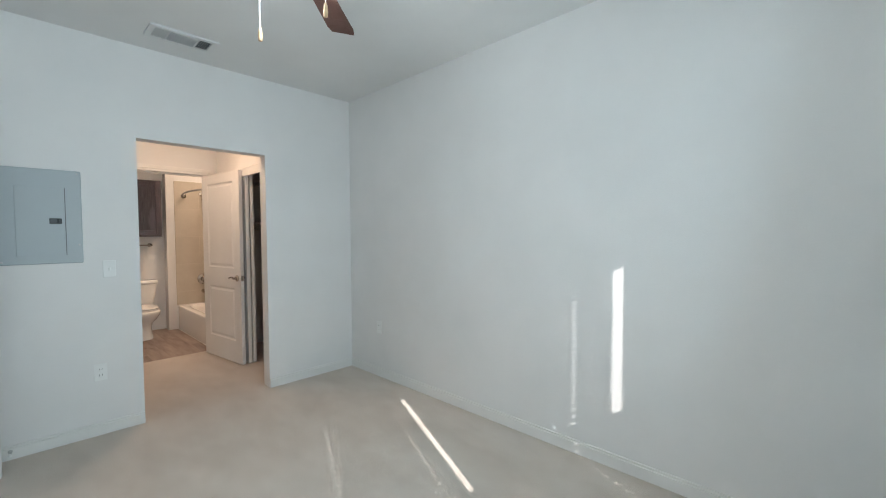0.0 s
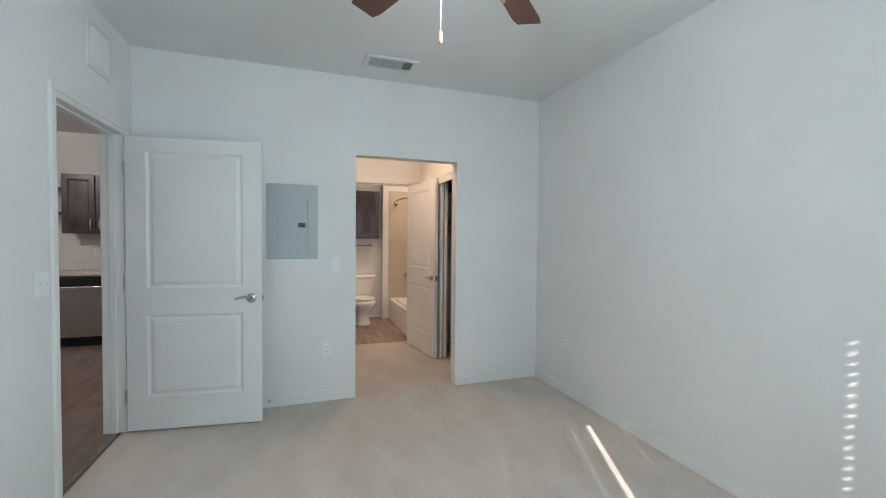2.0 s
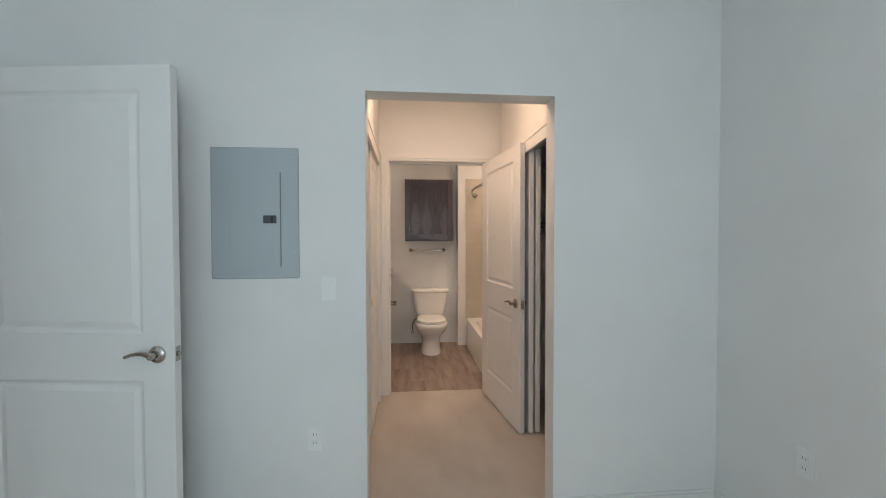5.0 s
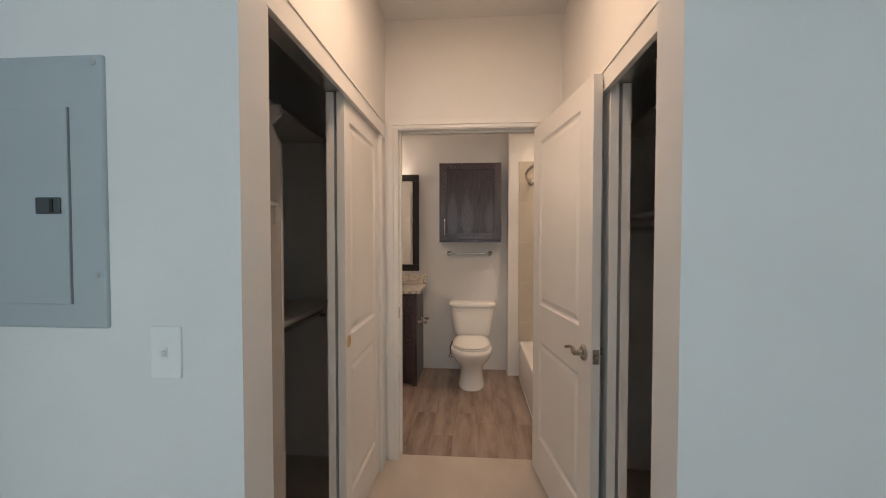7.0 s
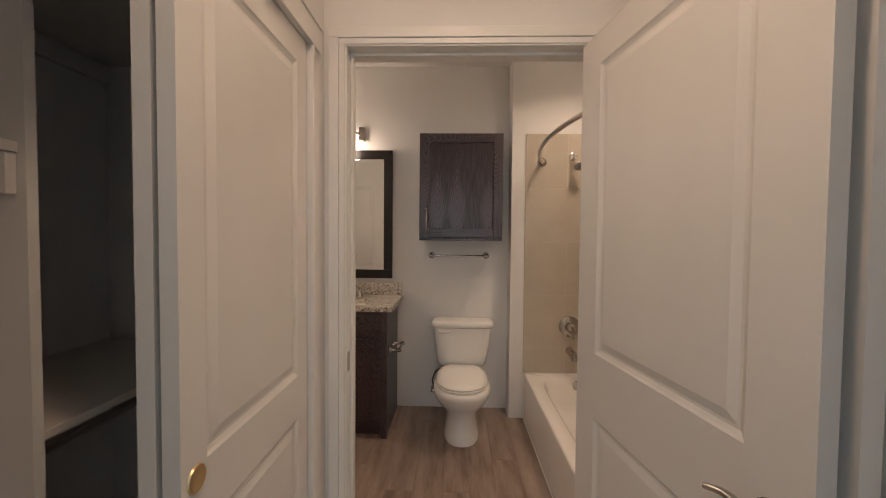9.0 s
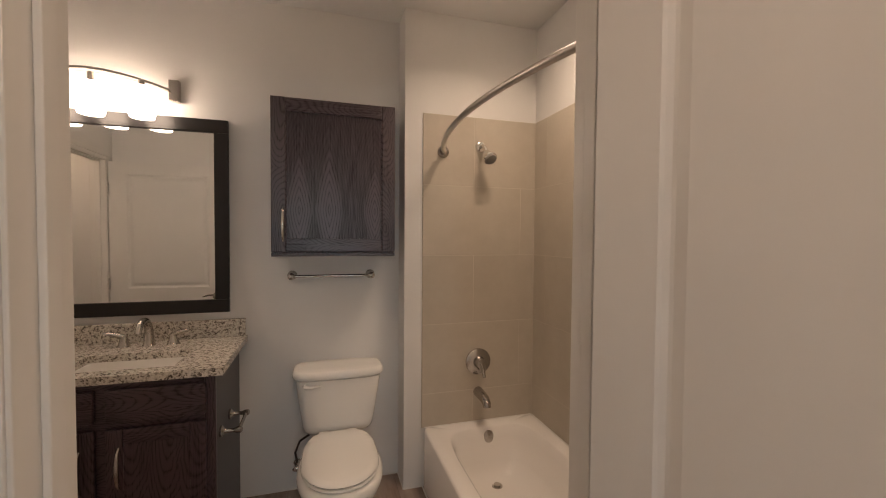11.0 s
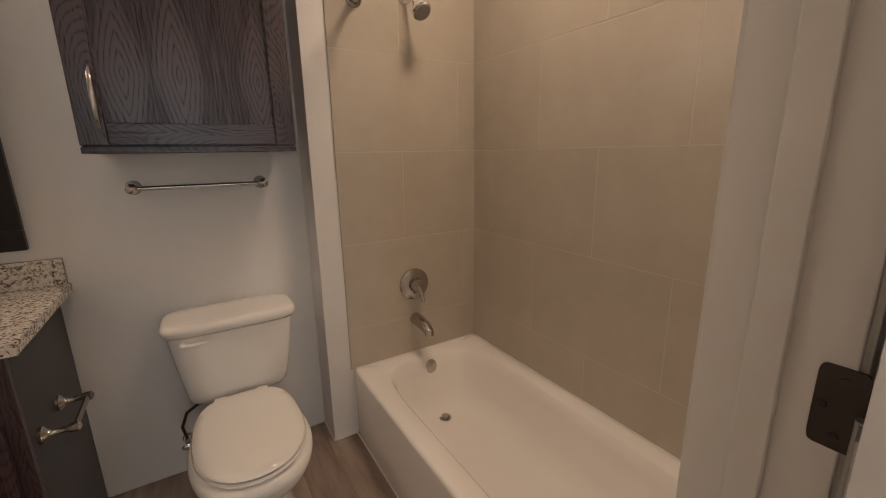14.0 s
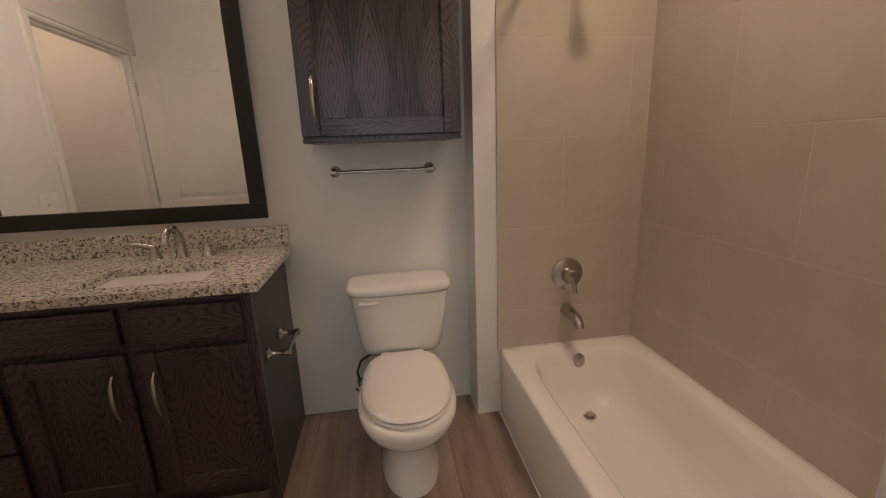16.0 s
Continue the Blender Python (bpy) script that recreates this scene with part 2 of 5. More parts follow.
# large matt wall tiles of the tub surround
M_TILE, nt, b = material("surround_tile", (0.60, 0.53, 0.46), 0.3)
oi = nt.nodes.new("ShaderNodeObjectInfo")
m3 = nt.nodes.new("ShaderNodeMath")
m3.operation = "MULTIPLY_ADD"
nt.links.new(oi.outputs["Random"], m3.inputs[0])
m3.inputs[1].default_value = 0.2
nt.links.new(noise_fac(nt, coords(nt), 5, 6, 0.65), m3.inputs[2])
nt.links.new(ramp(nt, m3.outputs[0], [(0.35, (0.485, 0.435, 0.365)), (0.8, (0.555, 0.505, 0.43))]), b.inputs["Base Color"])
bump(nt, b, noise_fac(nt, coords(nt), 120, 3), 0.05, 0.001)

M_SPLASH_TILE = painted("kitchen_wall_tile", (0.80, 0.79, 0.76), 0.15, 30, 0.02)


# ---------------------------------------------------------------- building helpers
BASE = {}


def thing(name, label, category, m=None, group="", kind=""):
    """An Empty at the base of a thing; its parts are given in its own axes."""
    ob = new(name)
    ob.empty_display_size = 0.1
    m = m if m is not None else Matrix.Identity(4)
    ob.matrix_world = m
    BASE[ob.name] = m
    return tagged(ob, label, category, group, kind)


def finish(name, bm, mat, smooth=False, angle=40):
    me = bpy.data.meshes.new(name)
    bmesh.ops.recalc_face_normals(bm, faces=bm.faces)
    bm.to_mesh(me)
    bm.free()
    me.materials.append(mat)
    if smooth:
        me.polygons.foreach_set("use_smooth", [True] * len(me.polygons))
        me.set_sharp_from_angle(angle=radians(angle))
    return me


def part(name, bm, mat, parent, label="", world=False, smooth=False, angle=40):
    """One mesh under a thing or a part. world: bm is in world metres, not in the thing's axes."""
    m = BASE.get(parent.name, Matrix.Identity(4))
    if world:
        bm.transform(m.inverted())
    ob = new(name, finish(name, bm, mat, smooth, angle))
    ob.parent = parent
    BASE[ob.name] = m
    if label:
        ob["label"] = label
    return ob


def solid(name, bm, mat, label, category, kind="structure", smooth=False, group=""):
    ob = new(name, finish(name, bm, mat, smooth))
    return tagged(ob, label, category, group, kind)


def box(x0, x1, y0, y1, z0, z1, bevel=0.0, seg=2, bm=None):
    bm = bm or bmesh.new()
    t = bmesh.new()
    c = [(x, y, z) for z in (z0, z1) for y in (y0, y1) for x in (x0, x1)]
    vs = [t.verts.new(p) for p in c]
    for f in ((0, 2, 3, 1), (4, 5, 7, 6), (0, 1, 5, 4), (2, 6, 7, 3), (0, 4, 6, 2), (1, 3, 7, 5)):
        t.faces.new([vs[i] for i in f])
    if bevel:
        bmesh.ops.bevel(t, geom=t.edges[:], offset=bevel, segments=seg, affect="EDGES", profile=0.5)
    return merge(bm, t)


def merge(bm, t):
    me = bpy.data.meshes.new("tmp")
    t.to_mesh(me)
    t.free()
    bm.from_mesh(me)
    bpy.data.meshes.remove(me)
    return bm


def tube(points, radius, sides=12, bm=None, caps=True):
    """A round bar along points; radius may be one number or one for each point."""
    bm = bm or bmesh.new()
    pts = [Vector(p) for p in points]
    rad = radius if isinstance(radius, (list, tuple)) else [radius] * len(pts)
    rings, side = [], None
    for i, p in enumerate(pts):
        d = (pts[min(i + 1, len(pts) - 1)] - pts[max(i - 1, 0)]).normalized()
        if side is None:
            side = d.orthogonal().normalized()
        side = (side - d * side.dot(d)).normalized()
        up = d.cross(side)
        rings.append([bm.verts.new(p + rad[i] * (math.cos(a) * side + math.sin(a) * up))
                      for a in (2 * math.pi * k / sides for k in range(sides))])
    for a, b in zip(rings, rings[1:]):
        for k in range(sides):
            bm.faces.new((a[k], a[(k + 1) % sides], b[(k + 1) % sides], b[k]))
    if caps:
        bm.faces.new(rings[0][::-1])
        bm.faces.new(rings[-1])
    return bm


def lathe(profile, sides=24, m=None, bm=None, sx=1.0, sy=1.0):
    """A turned shape about z from (radius, z) pairs."""
    t = bmesh.new()
    rings = []
    for r, z in profile:
        rings.append([t.verts.new((sx * r * math.cos(a), sy * r * math.sin(a), z)) for a in (2 * math.pi * k / sides for k in range(sides))])
    for a, b in zip(rings, rings[1:]):
        for k in range(sides):
            t.faces.new((a[k], a[(k + 1) % sides], b[(k + 1) % sides], b[k]))
    t.faces.new(rings[0][::-1])
    t.faces.new(rings[-1])
    if m is not None:
        t.transform(m)
    return merge(bm or bmesh.new(), t)


def loft(rings, bm=None, caps=(True, True)):
    bm = bm or bmesh.new()
    vs = [[bm.verts.new(p) for p in r] for r in rings]
    n = len(vs[0])
    for a, b in zip(vs, vs[1:]):
        for k in range(n):
            bm.faces.new((a[k], a[(k + 1) % n], b[(k + 1) % n], b[k]))
    if caps[0]:
        bm.faces.new(vs[0][::-1])
    if caps[1]:
        bm.faces.new(vs[-1])
    return bm


def rounded(cx, cy, hx, hy, z, power=4.0, n=40):
    """A rounded rectangle (superellipse) ring."""
    out = []
    for k in range(n):
        a = 2 * math.pi * k / n
        c, s = math.cos(a), math.sin(a)
        out.append((cx + hx * math.copysign(abs(c) ** (2 / power), c), cy + hy * math.copysign(abs(s) ** (2 / power), s), z))
    return out


def wall_mesh(axis, t0, t1, u0, u1, z0, z1, holes=()):
    """A wall slab across axis ('x' or 'y') from t0 to t1 with openings (u0, u1, z0, z1) right through it."""
    us = sorted({u0, u1, *(h[0] for h in holes), *(h[1] for h in holes)})
    zs = sorted({z0, z1, *(h[2] for h in holes), *(h[3] for h in holes)})
    us, zs = [u for u in us if u0 <= u <= u1], [z for z in zs if z0 <= z <= z1]
    bm = bmesh.new()
    cache = {}

    def v(t, i, k):
        key = (t, i, k)
        if key not in cache:
            p = (t1 if t else t0)
            cache[key] = bm.verts.new((p, us[i], zs[k]) if axis == "x" else (us[i], p, zs[k]))
        return cache[key]

    def full(i, k):
        if not (0 <= i < len(us) - 1 and 0 <= k < len(zs) - 1):
            return False
        u, z = (us[i] + us[i + 1]) / 2, (zs[k] + zs[k + 1]) / 2
        return not any(h[0] < u < h[1] and h[2] < z < h[3] for h in holes)

    for i in range(len(us) - 1):
        for k in range(len(zs) - 1):
            if not full(i, k):
                continue
            for t in (0, 1):
                bm.faces.new((v(t, i, k), v(t, i + 1, k), v(t, i + 1, k + 1), v(t, i, k + 1)))
            for di, dk, a, c in ((-1, 0, (i, k), (i, k + 1)), (1, 0, (i + 1, k), (i + 1, k + 1)), (0, -1, (i, k), (i + 1, k)), (0, 1, (i, k + 1), (i + 1, k + 1))):
                if not full(i + di, k + dk):
                    bm.faces.new((v(0, *a), v(0, *c), v(1, *c), v(1, *a)))
    return bm


# ---------------------------------------------------------------- the setting
BX0, BX1, BY0 = -1.575, 1.763, -4.05          # bedroom
HX0, HX1, HY1 = -0.047, 1.02, 1.630           # closet passage
TX0, TX1, TY0, TY1 = -1.28, 1.65, 1.757, 3.415  # bathroom
WET_X, WET_Y = 0.838, 3.243                   # furred-out plumbing wall behind the tub
KX0, KY1 = -5.6, 3.17                         # kitchen

solid("wall_bedroom_front", wall_mesh("y", 0, 0.12, BX0, BX1, 0, CEIL, [(0, 0.907, 0, 2.053)]), M_WALL, "pale painted bedroom wall with a cased-free opening to the passage", "wall")
solid("wall_bedroom_left", wall_mesh("x", -1.70, BX0, BY0, HY1, 0, CEIL, [(-0.965, -0.125, 0, 2.06)]), M_WALL, "pale painted wall with the bedroom doorway", "wall")
solid("wall_bedroom_right", wall_mesh("x", BX1, 1.89, BY0, KY1 + 0.4, 0, CEIL), M_WALL, "long blank pale painted bedroom wall", "wall")
solid("wall_bedroom_back", wall_mesh("y", BY0 - 0.12, BY0, KX0, 1.89, 0, CEIL, [(-0.60, 0.258, 0.6, 2.19), (0.40, 1.188, 0.6, 2.19)]), M_WALL, "pale painted bedroom wall with two windows", "wall")
solid("wall_closet_left", wall_mesh("x", HX0 - 0.10, HX0, 0.12, HY1, 0, CEIL, [(0.18, 1.50, 0, 2.035)]), M_WALL, "passage wall with a wide closet opening", "wall")
solid("wall_closet_right", wall_mesh("x", HX1, HX1 + 0.10, 0.12, HY1, 0, CEIL, [(0.18, 1.50, 0, 2.012)]), M_WALL, "passage wall with a wide closet opening", "wall")
solid("wall_closet_left_back", wall_mesh("x", -0.96, -0.84, 0.12, HY1, 0, CEIL), M_WALL, "painted back wall of the closet", "wall")
solid("wall_bath_front", wall_mesh("y", HY1, TY0, -2.17, BX1, 0, CEIL, [(0.015, 0.93, 0, 2.058)]), M_WALL, "painted wall with the bathroom doorway", "wall")
solid("wall_bath_back", wall_mesh("y", TY1, TY1 + 0.12, BX0, BX1, 0, CEIL), M_WALL, "painted bathroom wall behind vanity and toilet", "wall")
solid("wall_bath_wet", box(WET_X, TX1 + 0.113, WET_Y, TY1, 0, CEIL), M_WALL, "furred-out painted plumbing wall at the tub", "wall")
solid("wall_bath_right", wall_mesh("x", TX1, BX1, TY0, WET_Y, 0, CEIL), M_WALL, "painted bathroom wall along the tub", "wall")
solid("wall_bath_left", wall_mesh("x", TX0 - 0.10, TX0, TY0, TY1, 0, CEIL, [(1.865, 2.755, 0, 2.06)]), M_WALL, "painted bathroom wall beside the vanity with a second doorway", "wall")
solid("wall_kitchen_back", wall_mesh("y", KY1, KY1 + 0.12, KX0, TX0 - 0.10, 0, CEIL), M_WALL, "painted kitchen wall", "wall")
solid("wall_hall", wall_mesh("x", -2.17, -2.05, TY0, KY1, 0, CEIL), M_WALL, "painted hall wall beyond the second bathroom doorway", "wall")
solid("wall_kitchen_left", wall_mesh("x", KX0 - 0.12, KX0, BY0, KY1, 0, CEIL), M_WALL, "painted kitchen end wall", "wall")
solid("ceiling", box(KX0 - 0.12, 1.89, BY0 - 0.12, 3.57, CEIL, CEIL + 0.12), M_CEIL, "flat painted ceiling", "ceiling")
solid("ground", box(-400, 400, -400, 400, -0.5, -0.2), M_CONC, "bare ground outside the building", "ground")
solid("subfloor", box(KX0 - 0.12, 1.89, BY0 - 0.12, 3.57, -0.2, -0.02), M_CONC, "floor slab under carpet and planks", "floor")
bmc = box(-1.6, BX1, BY0, 0, -0.02, 0.0)
box(0, 0.907, 0, 0.12, -0.02, 0.0, bm=bmc)
box(-0.84, BX1 - 0.003, 0.12, 1.69, -0.02, 0.0, bm=bmc)
solid("floor_carpet", bmc, M_CARPET, "short beige wall-to-wall carpet", "floor")


# ---------------------------------------------------------------- doors, frames, trim
def panelled(w, h, th, panels, steps, both=True):
    """A slab x 0..w, y -th/2..th/2, z 0..h whose faces carry sunk or raised panels; steps are (inset, depth) loops."""
    bm = bmesh.new()
    us = sorted({0, w, *(p[0] for p in panels), *(p[1] for p in panels)})
    zs = sorted({0, h, *(p[2] for p in panels), *(p[3] for p in panels)})
    for side in (-1, 1):
        y = side * th / 2
        plan = panels if (side < 0 or both) else []
        for i in range(len(us) - 1):
            for k in range(len(zs) - 1):
                u, z = (us[i] + us[i + 1]) / 2, (zs[k] + zs[k + 1]) / 2
                if any(p[0] < u < p[1] and p[2] < z < p[3] for p in plan):
                    continue
                bm.faces.new([bm.verts.new(c) for c in ((us[i], y, zs[k]), (us[i + 1], y, zs[k]), (us[i + 1], y, zs[k + 1]), (us[i], y, zs[k + 1]))])
        for a, b, c, d in plan:
            last = [(a, c), (b, c), (b, d), (a, d)]
            ly = y
            for inset, depth in steps:
                ring = [(a + inset, c + inset), (b - inset, c + inset), (b - inset, d - inset), (a + inset, d - inset)]
                ny = y - side * depth
                for q in range(4):
                    r = (q + 1) % 4
                    bm.faces.new([bm.verts.new(v) for v in ((last[q][0], ly, last[q][1]), (last[r][0], ly, last[r][1]), (ring[r][0], ny, ring[r][1]), (ring[q][0], ny, ring[q][1]))])
                last, ly = ring, ny
            bm.faces.new([bm.verts.new((u, ly, z)) for u, z in last])
    t = th / 2
    for q in (((0, -t, 0), (w, -t, 0), (w, t, 0), (0, t, 0)), ((0, -t, h), (w, -t, h), (w, t, h), (0, t, h)),
              ((0, -t, 0), (0, t, 0), (0, t, h), (0, -t, h)), ((w, -t, 0), (w, t, 0), (w, t, h), (w, -t, h))):
        bm.faces.new([bm.verts.new(v) for v in q])
    bmesh.ops.remove_doubles(bm, verts=bm.verts[:], dist=0.0004)
    return bm


MOULD = [(0.006, 0.004), (0.015, 0.008), (0.022, 0.008), (0.044, 0.002)]


def lever_handle(side, x, z, toward, th):
    """A lever on a round rose on one face of a door (side -1 or 1)."""
    y = side * th / 2
    m = Matrix.Translation((x, y, z)) @ Matrix.Rotation(radians(-90 * side), 4, "X")
    bm = lathe([(0.033, 0), (0.033, 0.006), (0.028, 0.011), (0.013, 0.013), (0.011, 0.045), (0.0, 0.046)], 24, m)
    pts, rad = [], []
    for k in range(9):
        s = k / 8
        pts.append((x + toward * (0.108 * s - 0.008), y + side * (0.047 - 0.010 * math.sin(s * 2.6)), z + 0.004 + 0.010 * math.sin(s * math.pi) - 0.006 * s))
        rad.append(0.0105 - 0.0045 * s)
    return tube(pts, rad, 12, bm)


def hinge(x, y, z):
    bm = box(x - 0.003, x + 0.001, y, y + 0.032, z - 0.045, z + 0.045, 0.001)
    return tube([(x, y - 0.004, z - 0.047), (x, y - 0.004, z + 0.047)], 0.0065, 10, bm)


def passage_door(name, label, m, w, h, panels, knuckle=-1, lever_z=0.905):
    d = thing(name, label, "door", m, kind="structure")
    part("leaf", panelled(w, h, 0.035, panels, MOULD), M_DOOR, d)
    for side in (-1, 1):
        part("door_handle", lever_handle(side, w - 0.068, lever_z, -1, 0.035), M_NICKEL, d, "brushed nickel lever on a round rose", smooth=True)
    plate = box(w - 0.001, w + 0.002, -0.0125, 0.0125, lever_z - 0.029, lever_z + 0.029, 0.001)
    box(w, w + 0.011, -0.007, 0.007, lever_z - 0.008, lever_z + 0.008, 0.003, bm=plate)
    part("latch_plate", plate, M_NICKEL, d, "brushed nickel latch and face plate")
    for z in (0.24, 1.03, 1.80):
        bh = hinge(0.0, -0.024, z)
        if knuckle > 0:
            bh.transform(Matrix.Diagonal((1, -1, 1, 1)))
        part("hinge", bh, M_STEEL, d, "steel butt hinge", smooth=True)
    return d


TWO_PANELS = lambda w: [(0.125, w - 0.125, 0.23, 0.80), (0.125, w - 0.125, 0.985, 1.925)]
passage_door("door_1", "white two-panel bedroom door standing open against the wall", pose(-1.557, -0.152, 0.012, 0, 0, -7.4), 0.862, 2.018, TWO_PANELS(0.862))
passage_door("door_2", "white two-panel bathroom door standing wide open in the passage", pose(0.868, 1.608, 0.012, 0, 0, -82.0), 0.812, 2.010, [(0.122, 0.684, 0.23, 0.788), (0.122, 0.684, 0.995, 1.908)], 1, 0.897)
passage_door("door_3", "white two-panel door swung open inside the bathroom", pose(-1.262, 1.853, 0.012, 0, 0, 1.0), 0.850, 2.022, TWO_PANELS(0.850), 1)


def door_frame(name, label, axis, a, b, u0, u1, top, clear, casing_w=0.057, faces=(True, True), stop=None):
    """Jamb boards, stops and casing for an opening u0..u1 in a wall from a to b across axis."""
    fr = thing(name, label, "door frame", kind="structure")

    def bx(t0, t1, p0, p1, z0, z1, bev=0.002):
        return box(t0, t1, p0, p1, z0, z1, bev) if axis == "x" else box(p0, p1, t0, t1, z0, z1, bev)

    j = clear
    part("jamb", bx(a - 0.004, b + 0.004, u0, u0 + j, 0, top - j), M_TRIM, fr)
    part("jamb", bx(a - 0.004, b + 0.004, u1 - j, u1, 0, top - j), M_TRIM, fr)
    part("head_jamb", bx(a - 0.004, b + 0.004, u0, u1, top - j, top), M_TRIM, fr)
    if stop:
        s0, s1 = stop
        part("door_stop", bx(s0, s1, u0 + j, u0 + j + 0.011, 0, top - j), M_TRIM, fr)
        part("door_stop", bx(s0, s1, u1 - j - 0.011, u1 - j, 0, top - j), M_TRIM, fr)
        part("door_stop", bx(s0, s1, u0 + j + 0.011, u1 - j - 0.011, top - j - 0.011, top - j), M_TRIM, fr)
    r = 0.006
    for on, face, out in ((faces[0], a, -1), (faces[1], b, 1)):
        if not on:
            continue
        for step, (w0, w1, th) in enumerate(((0, casing_w * 0.36, 0.010), (casing_w * 0.36, casing_w, 0.016))):
            f0, f1 = sorted((face + out * 0.0005, face + out * th))
            i0, i1 = j - r - w0, j - r - w1
            nm = "casing" if step else "casing_bead"
            part(nm, bx(f0, f1, u0 + i1, u0 + i0, 0, top - i0), M_TRIM, fr)
            part(nm, bx(f0, f1, u1 - i0, u1 - i1, 0, top - i0), M_TRIM, fr)
            part(nm, bx(f0, f1, u0 + i1, u1 - i1, top - i0, top - i1), M_TRIM, fr)
    return fr


f1 = door_frame("trim_bedroom_door", "white painted frame and casing of the bedroom doorway", "x", -1.70, BX0, -0.965, -0.125, 2.06, 0.018, stop=(-1.66, -1.625))
f2 = door_frame("trim_bath_door", "white painted frame and casing of the bathroom doorway", "y", HY1, TY0, 0.015, 0.93, 2.058, 0.018, stop=(1.678, 1.712))
f3 = door_frame("trim_bath_side_door", "white painted frame and casing of the second bathroom doorway", "x", TX0 - 0.10, TX0, 1.865, 2.755, 2.06, 0.018, stop=(-1.345, -1.31))
part("strike_plate", box(0.033, 0.0345, 1.64, 1.668, 0.88, 0.95, 0.0005), M_NICKEL, f2, "brushed nickel strike plate")
for z in (0.25, 1.084, 1.82):
    leaf = loft([[(0.9118, y, q) for _, y, q in [(0, c[0], c[1]) for c in [(p[0], p[1]) for p in rounded(1.6335, z, 0.0185, 0.0425, 0, 9, 28)]]], [(0.9092, p[0], p[1]) for p in rounded(1.6335, z, 0.0185, 0.0425, 0, 9, 28)]])
    hl = part("hinge_leaf", leaf, M_HINGE, f2, "dull steel hinge leaf with screws")
    for sy, sz in ((1.632, z - 0.029), (1.645, z), (1.632, z + 0.029)):
        part("screw", lathe([(0.0042, 0), (0.0035, 0.001), (0, 0.0012)], 10, Matrix.Translation((0.9092, sy, sz)) @ Matrix.Rotation(radians(-90), 4, "Y")), M_HINGE, hl)


def closet_front(name, side):
    """Header fascia, jamb trim and two bypass doors of one closet; side -1 left, 1 right."""
    face = HX0 if side < 0 else HX1
    out = -side
    tr = thing("trim_" + name, "white painted fascia and trim round a closet opening", "trim", kind="structure")

    def bx(d0, d1, y0, y1, z0, z1, bev=0.002):
        p0, p1 = sorted((face - out * d0, face - out * d1))
        return box(p0, p1, y0, y1, z0, z1, bev)

    top = 2.034 if side < 0 else 2.011          # head of the opening
    part("fascia", bx(-0.014, 0.006, 0.124, 1.56, top - 0.052, top + 0.036), M_TRIM, tr)
    part("fascia_bead", bx(-0.019, -0.0145, 0.124, 1.56, top + 0.022, top + 0.036), M_TRIM, tr)
    part("track", bx(0.012, 0.095, 0.181, 1.499, top - 0.022, top, 0.001), M_STEEL, tr, "steel sliding door track")
    part("jamb_trim", bx(-0.012, 0.104, 1.484, 1.499, 0, top - 0.023), M_TRIM, tr)
    part("jamb_trim", bx(-0.012, 0.104, 0.181, 0.196, 0, top - 0.023), M_TRIM, tr)
    lead = 0.872 if side < 0 else 0.805
    for n, depth in enumerate((0.025, 0.072)):
        w, h = 1.478 - lead - 0.006 * n, top - 0.042
        c = face - out * (depth)
        m = pose(c, lead + 0.004 * n, 0.016, 0, 0, 90) if side > 0 else pose(c, lead + w + 0.004 * n, 0.016, 0, 0, -90)
        d = thing("closet_door", "white two-panel sliding closet door pushed fully open", "door", m, group="sliding closet doors")
        part("leaf", panelled(w, h, 0.033, [(0.075, w - 0.075, 0.20, 0.80), (0.075, w - 0.075, 0.93, 1.88)], MOULD), M_DOOR, d)
        if n == 0 and side < 0:
            px = w - 0.042
            ms = Matrix.Translation((px, 0.0165, 0.908)) @ Matrix.Rotation(radians(-90), 4, "X")
            cup = lathe([(0.0, 0.0012), (0.014, 0.0008), (0.019, 0.003), (0.025, 0.0035), (0.0265, 0.0)], 24, ms)
            part("finger_pull", cup, M_BRASS, d, "round brass finger pull", smooth=True)


closet_front("closet_left", -1)
closet_front("closet_right", 1)


# ---------------------------------------------------------------- baseboards
def baseboard(runs):
    t = thing("baseboard", "white painted baseboard along the carpet", "baseboard", kind="structure")
    for x0, x1, y0, y1 in runs:
        b = box(x0, x1, y0, y1, 0, 0.068, 0.0015)
        thin = 0.004
        if x1 - x0 < y1 - y0:
            into = (x0, x1 - thin) if abs(x0 - BX1 + 0.013) > 0.01 else (x0 + thin, x1)
            box(into[0], into[1], y0, y1, 0.0685, 0.084, 0.002, bm=b)
        else:
            into = (y0 + thin, y1) if y1 > -2 else (y0, y1 - thin)
            box(x0, x1, into[0], into[1], 0.0685, 0.084, 0.002, bm=b)
        part("board", b, M_TRIM, t)


baseboard([(BX0 + 0.014, -0.0005, -0.013, -0.0005), (0.9075, BX1 - 0.014, -0.013, -0.0005), (BX1 - 0.013, BX1 - 0.0005, BY0 + 0.014, -0.014),
           (BX0 + 0.0005, BX0 + 0.013, BY0 + 0.014, -1.02), (BX0, BX1, BY0 + 0.0005, BY0 + 0.013)])


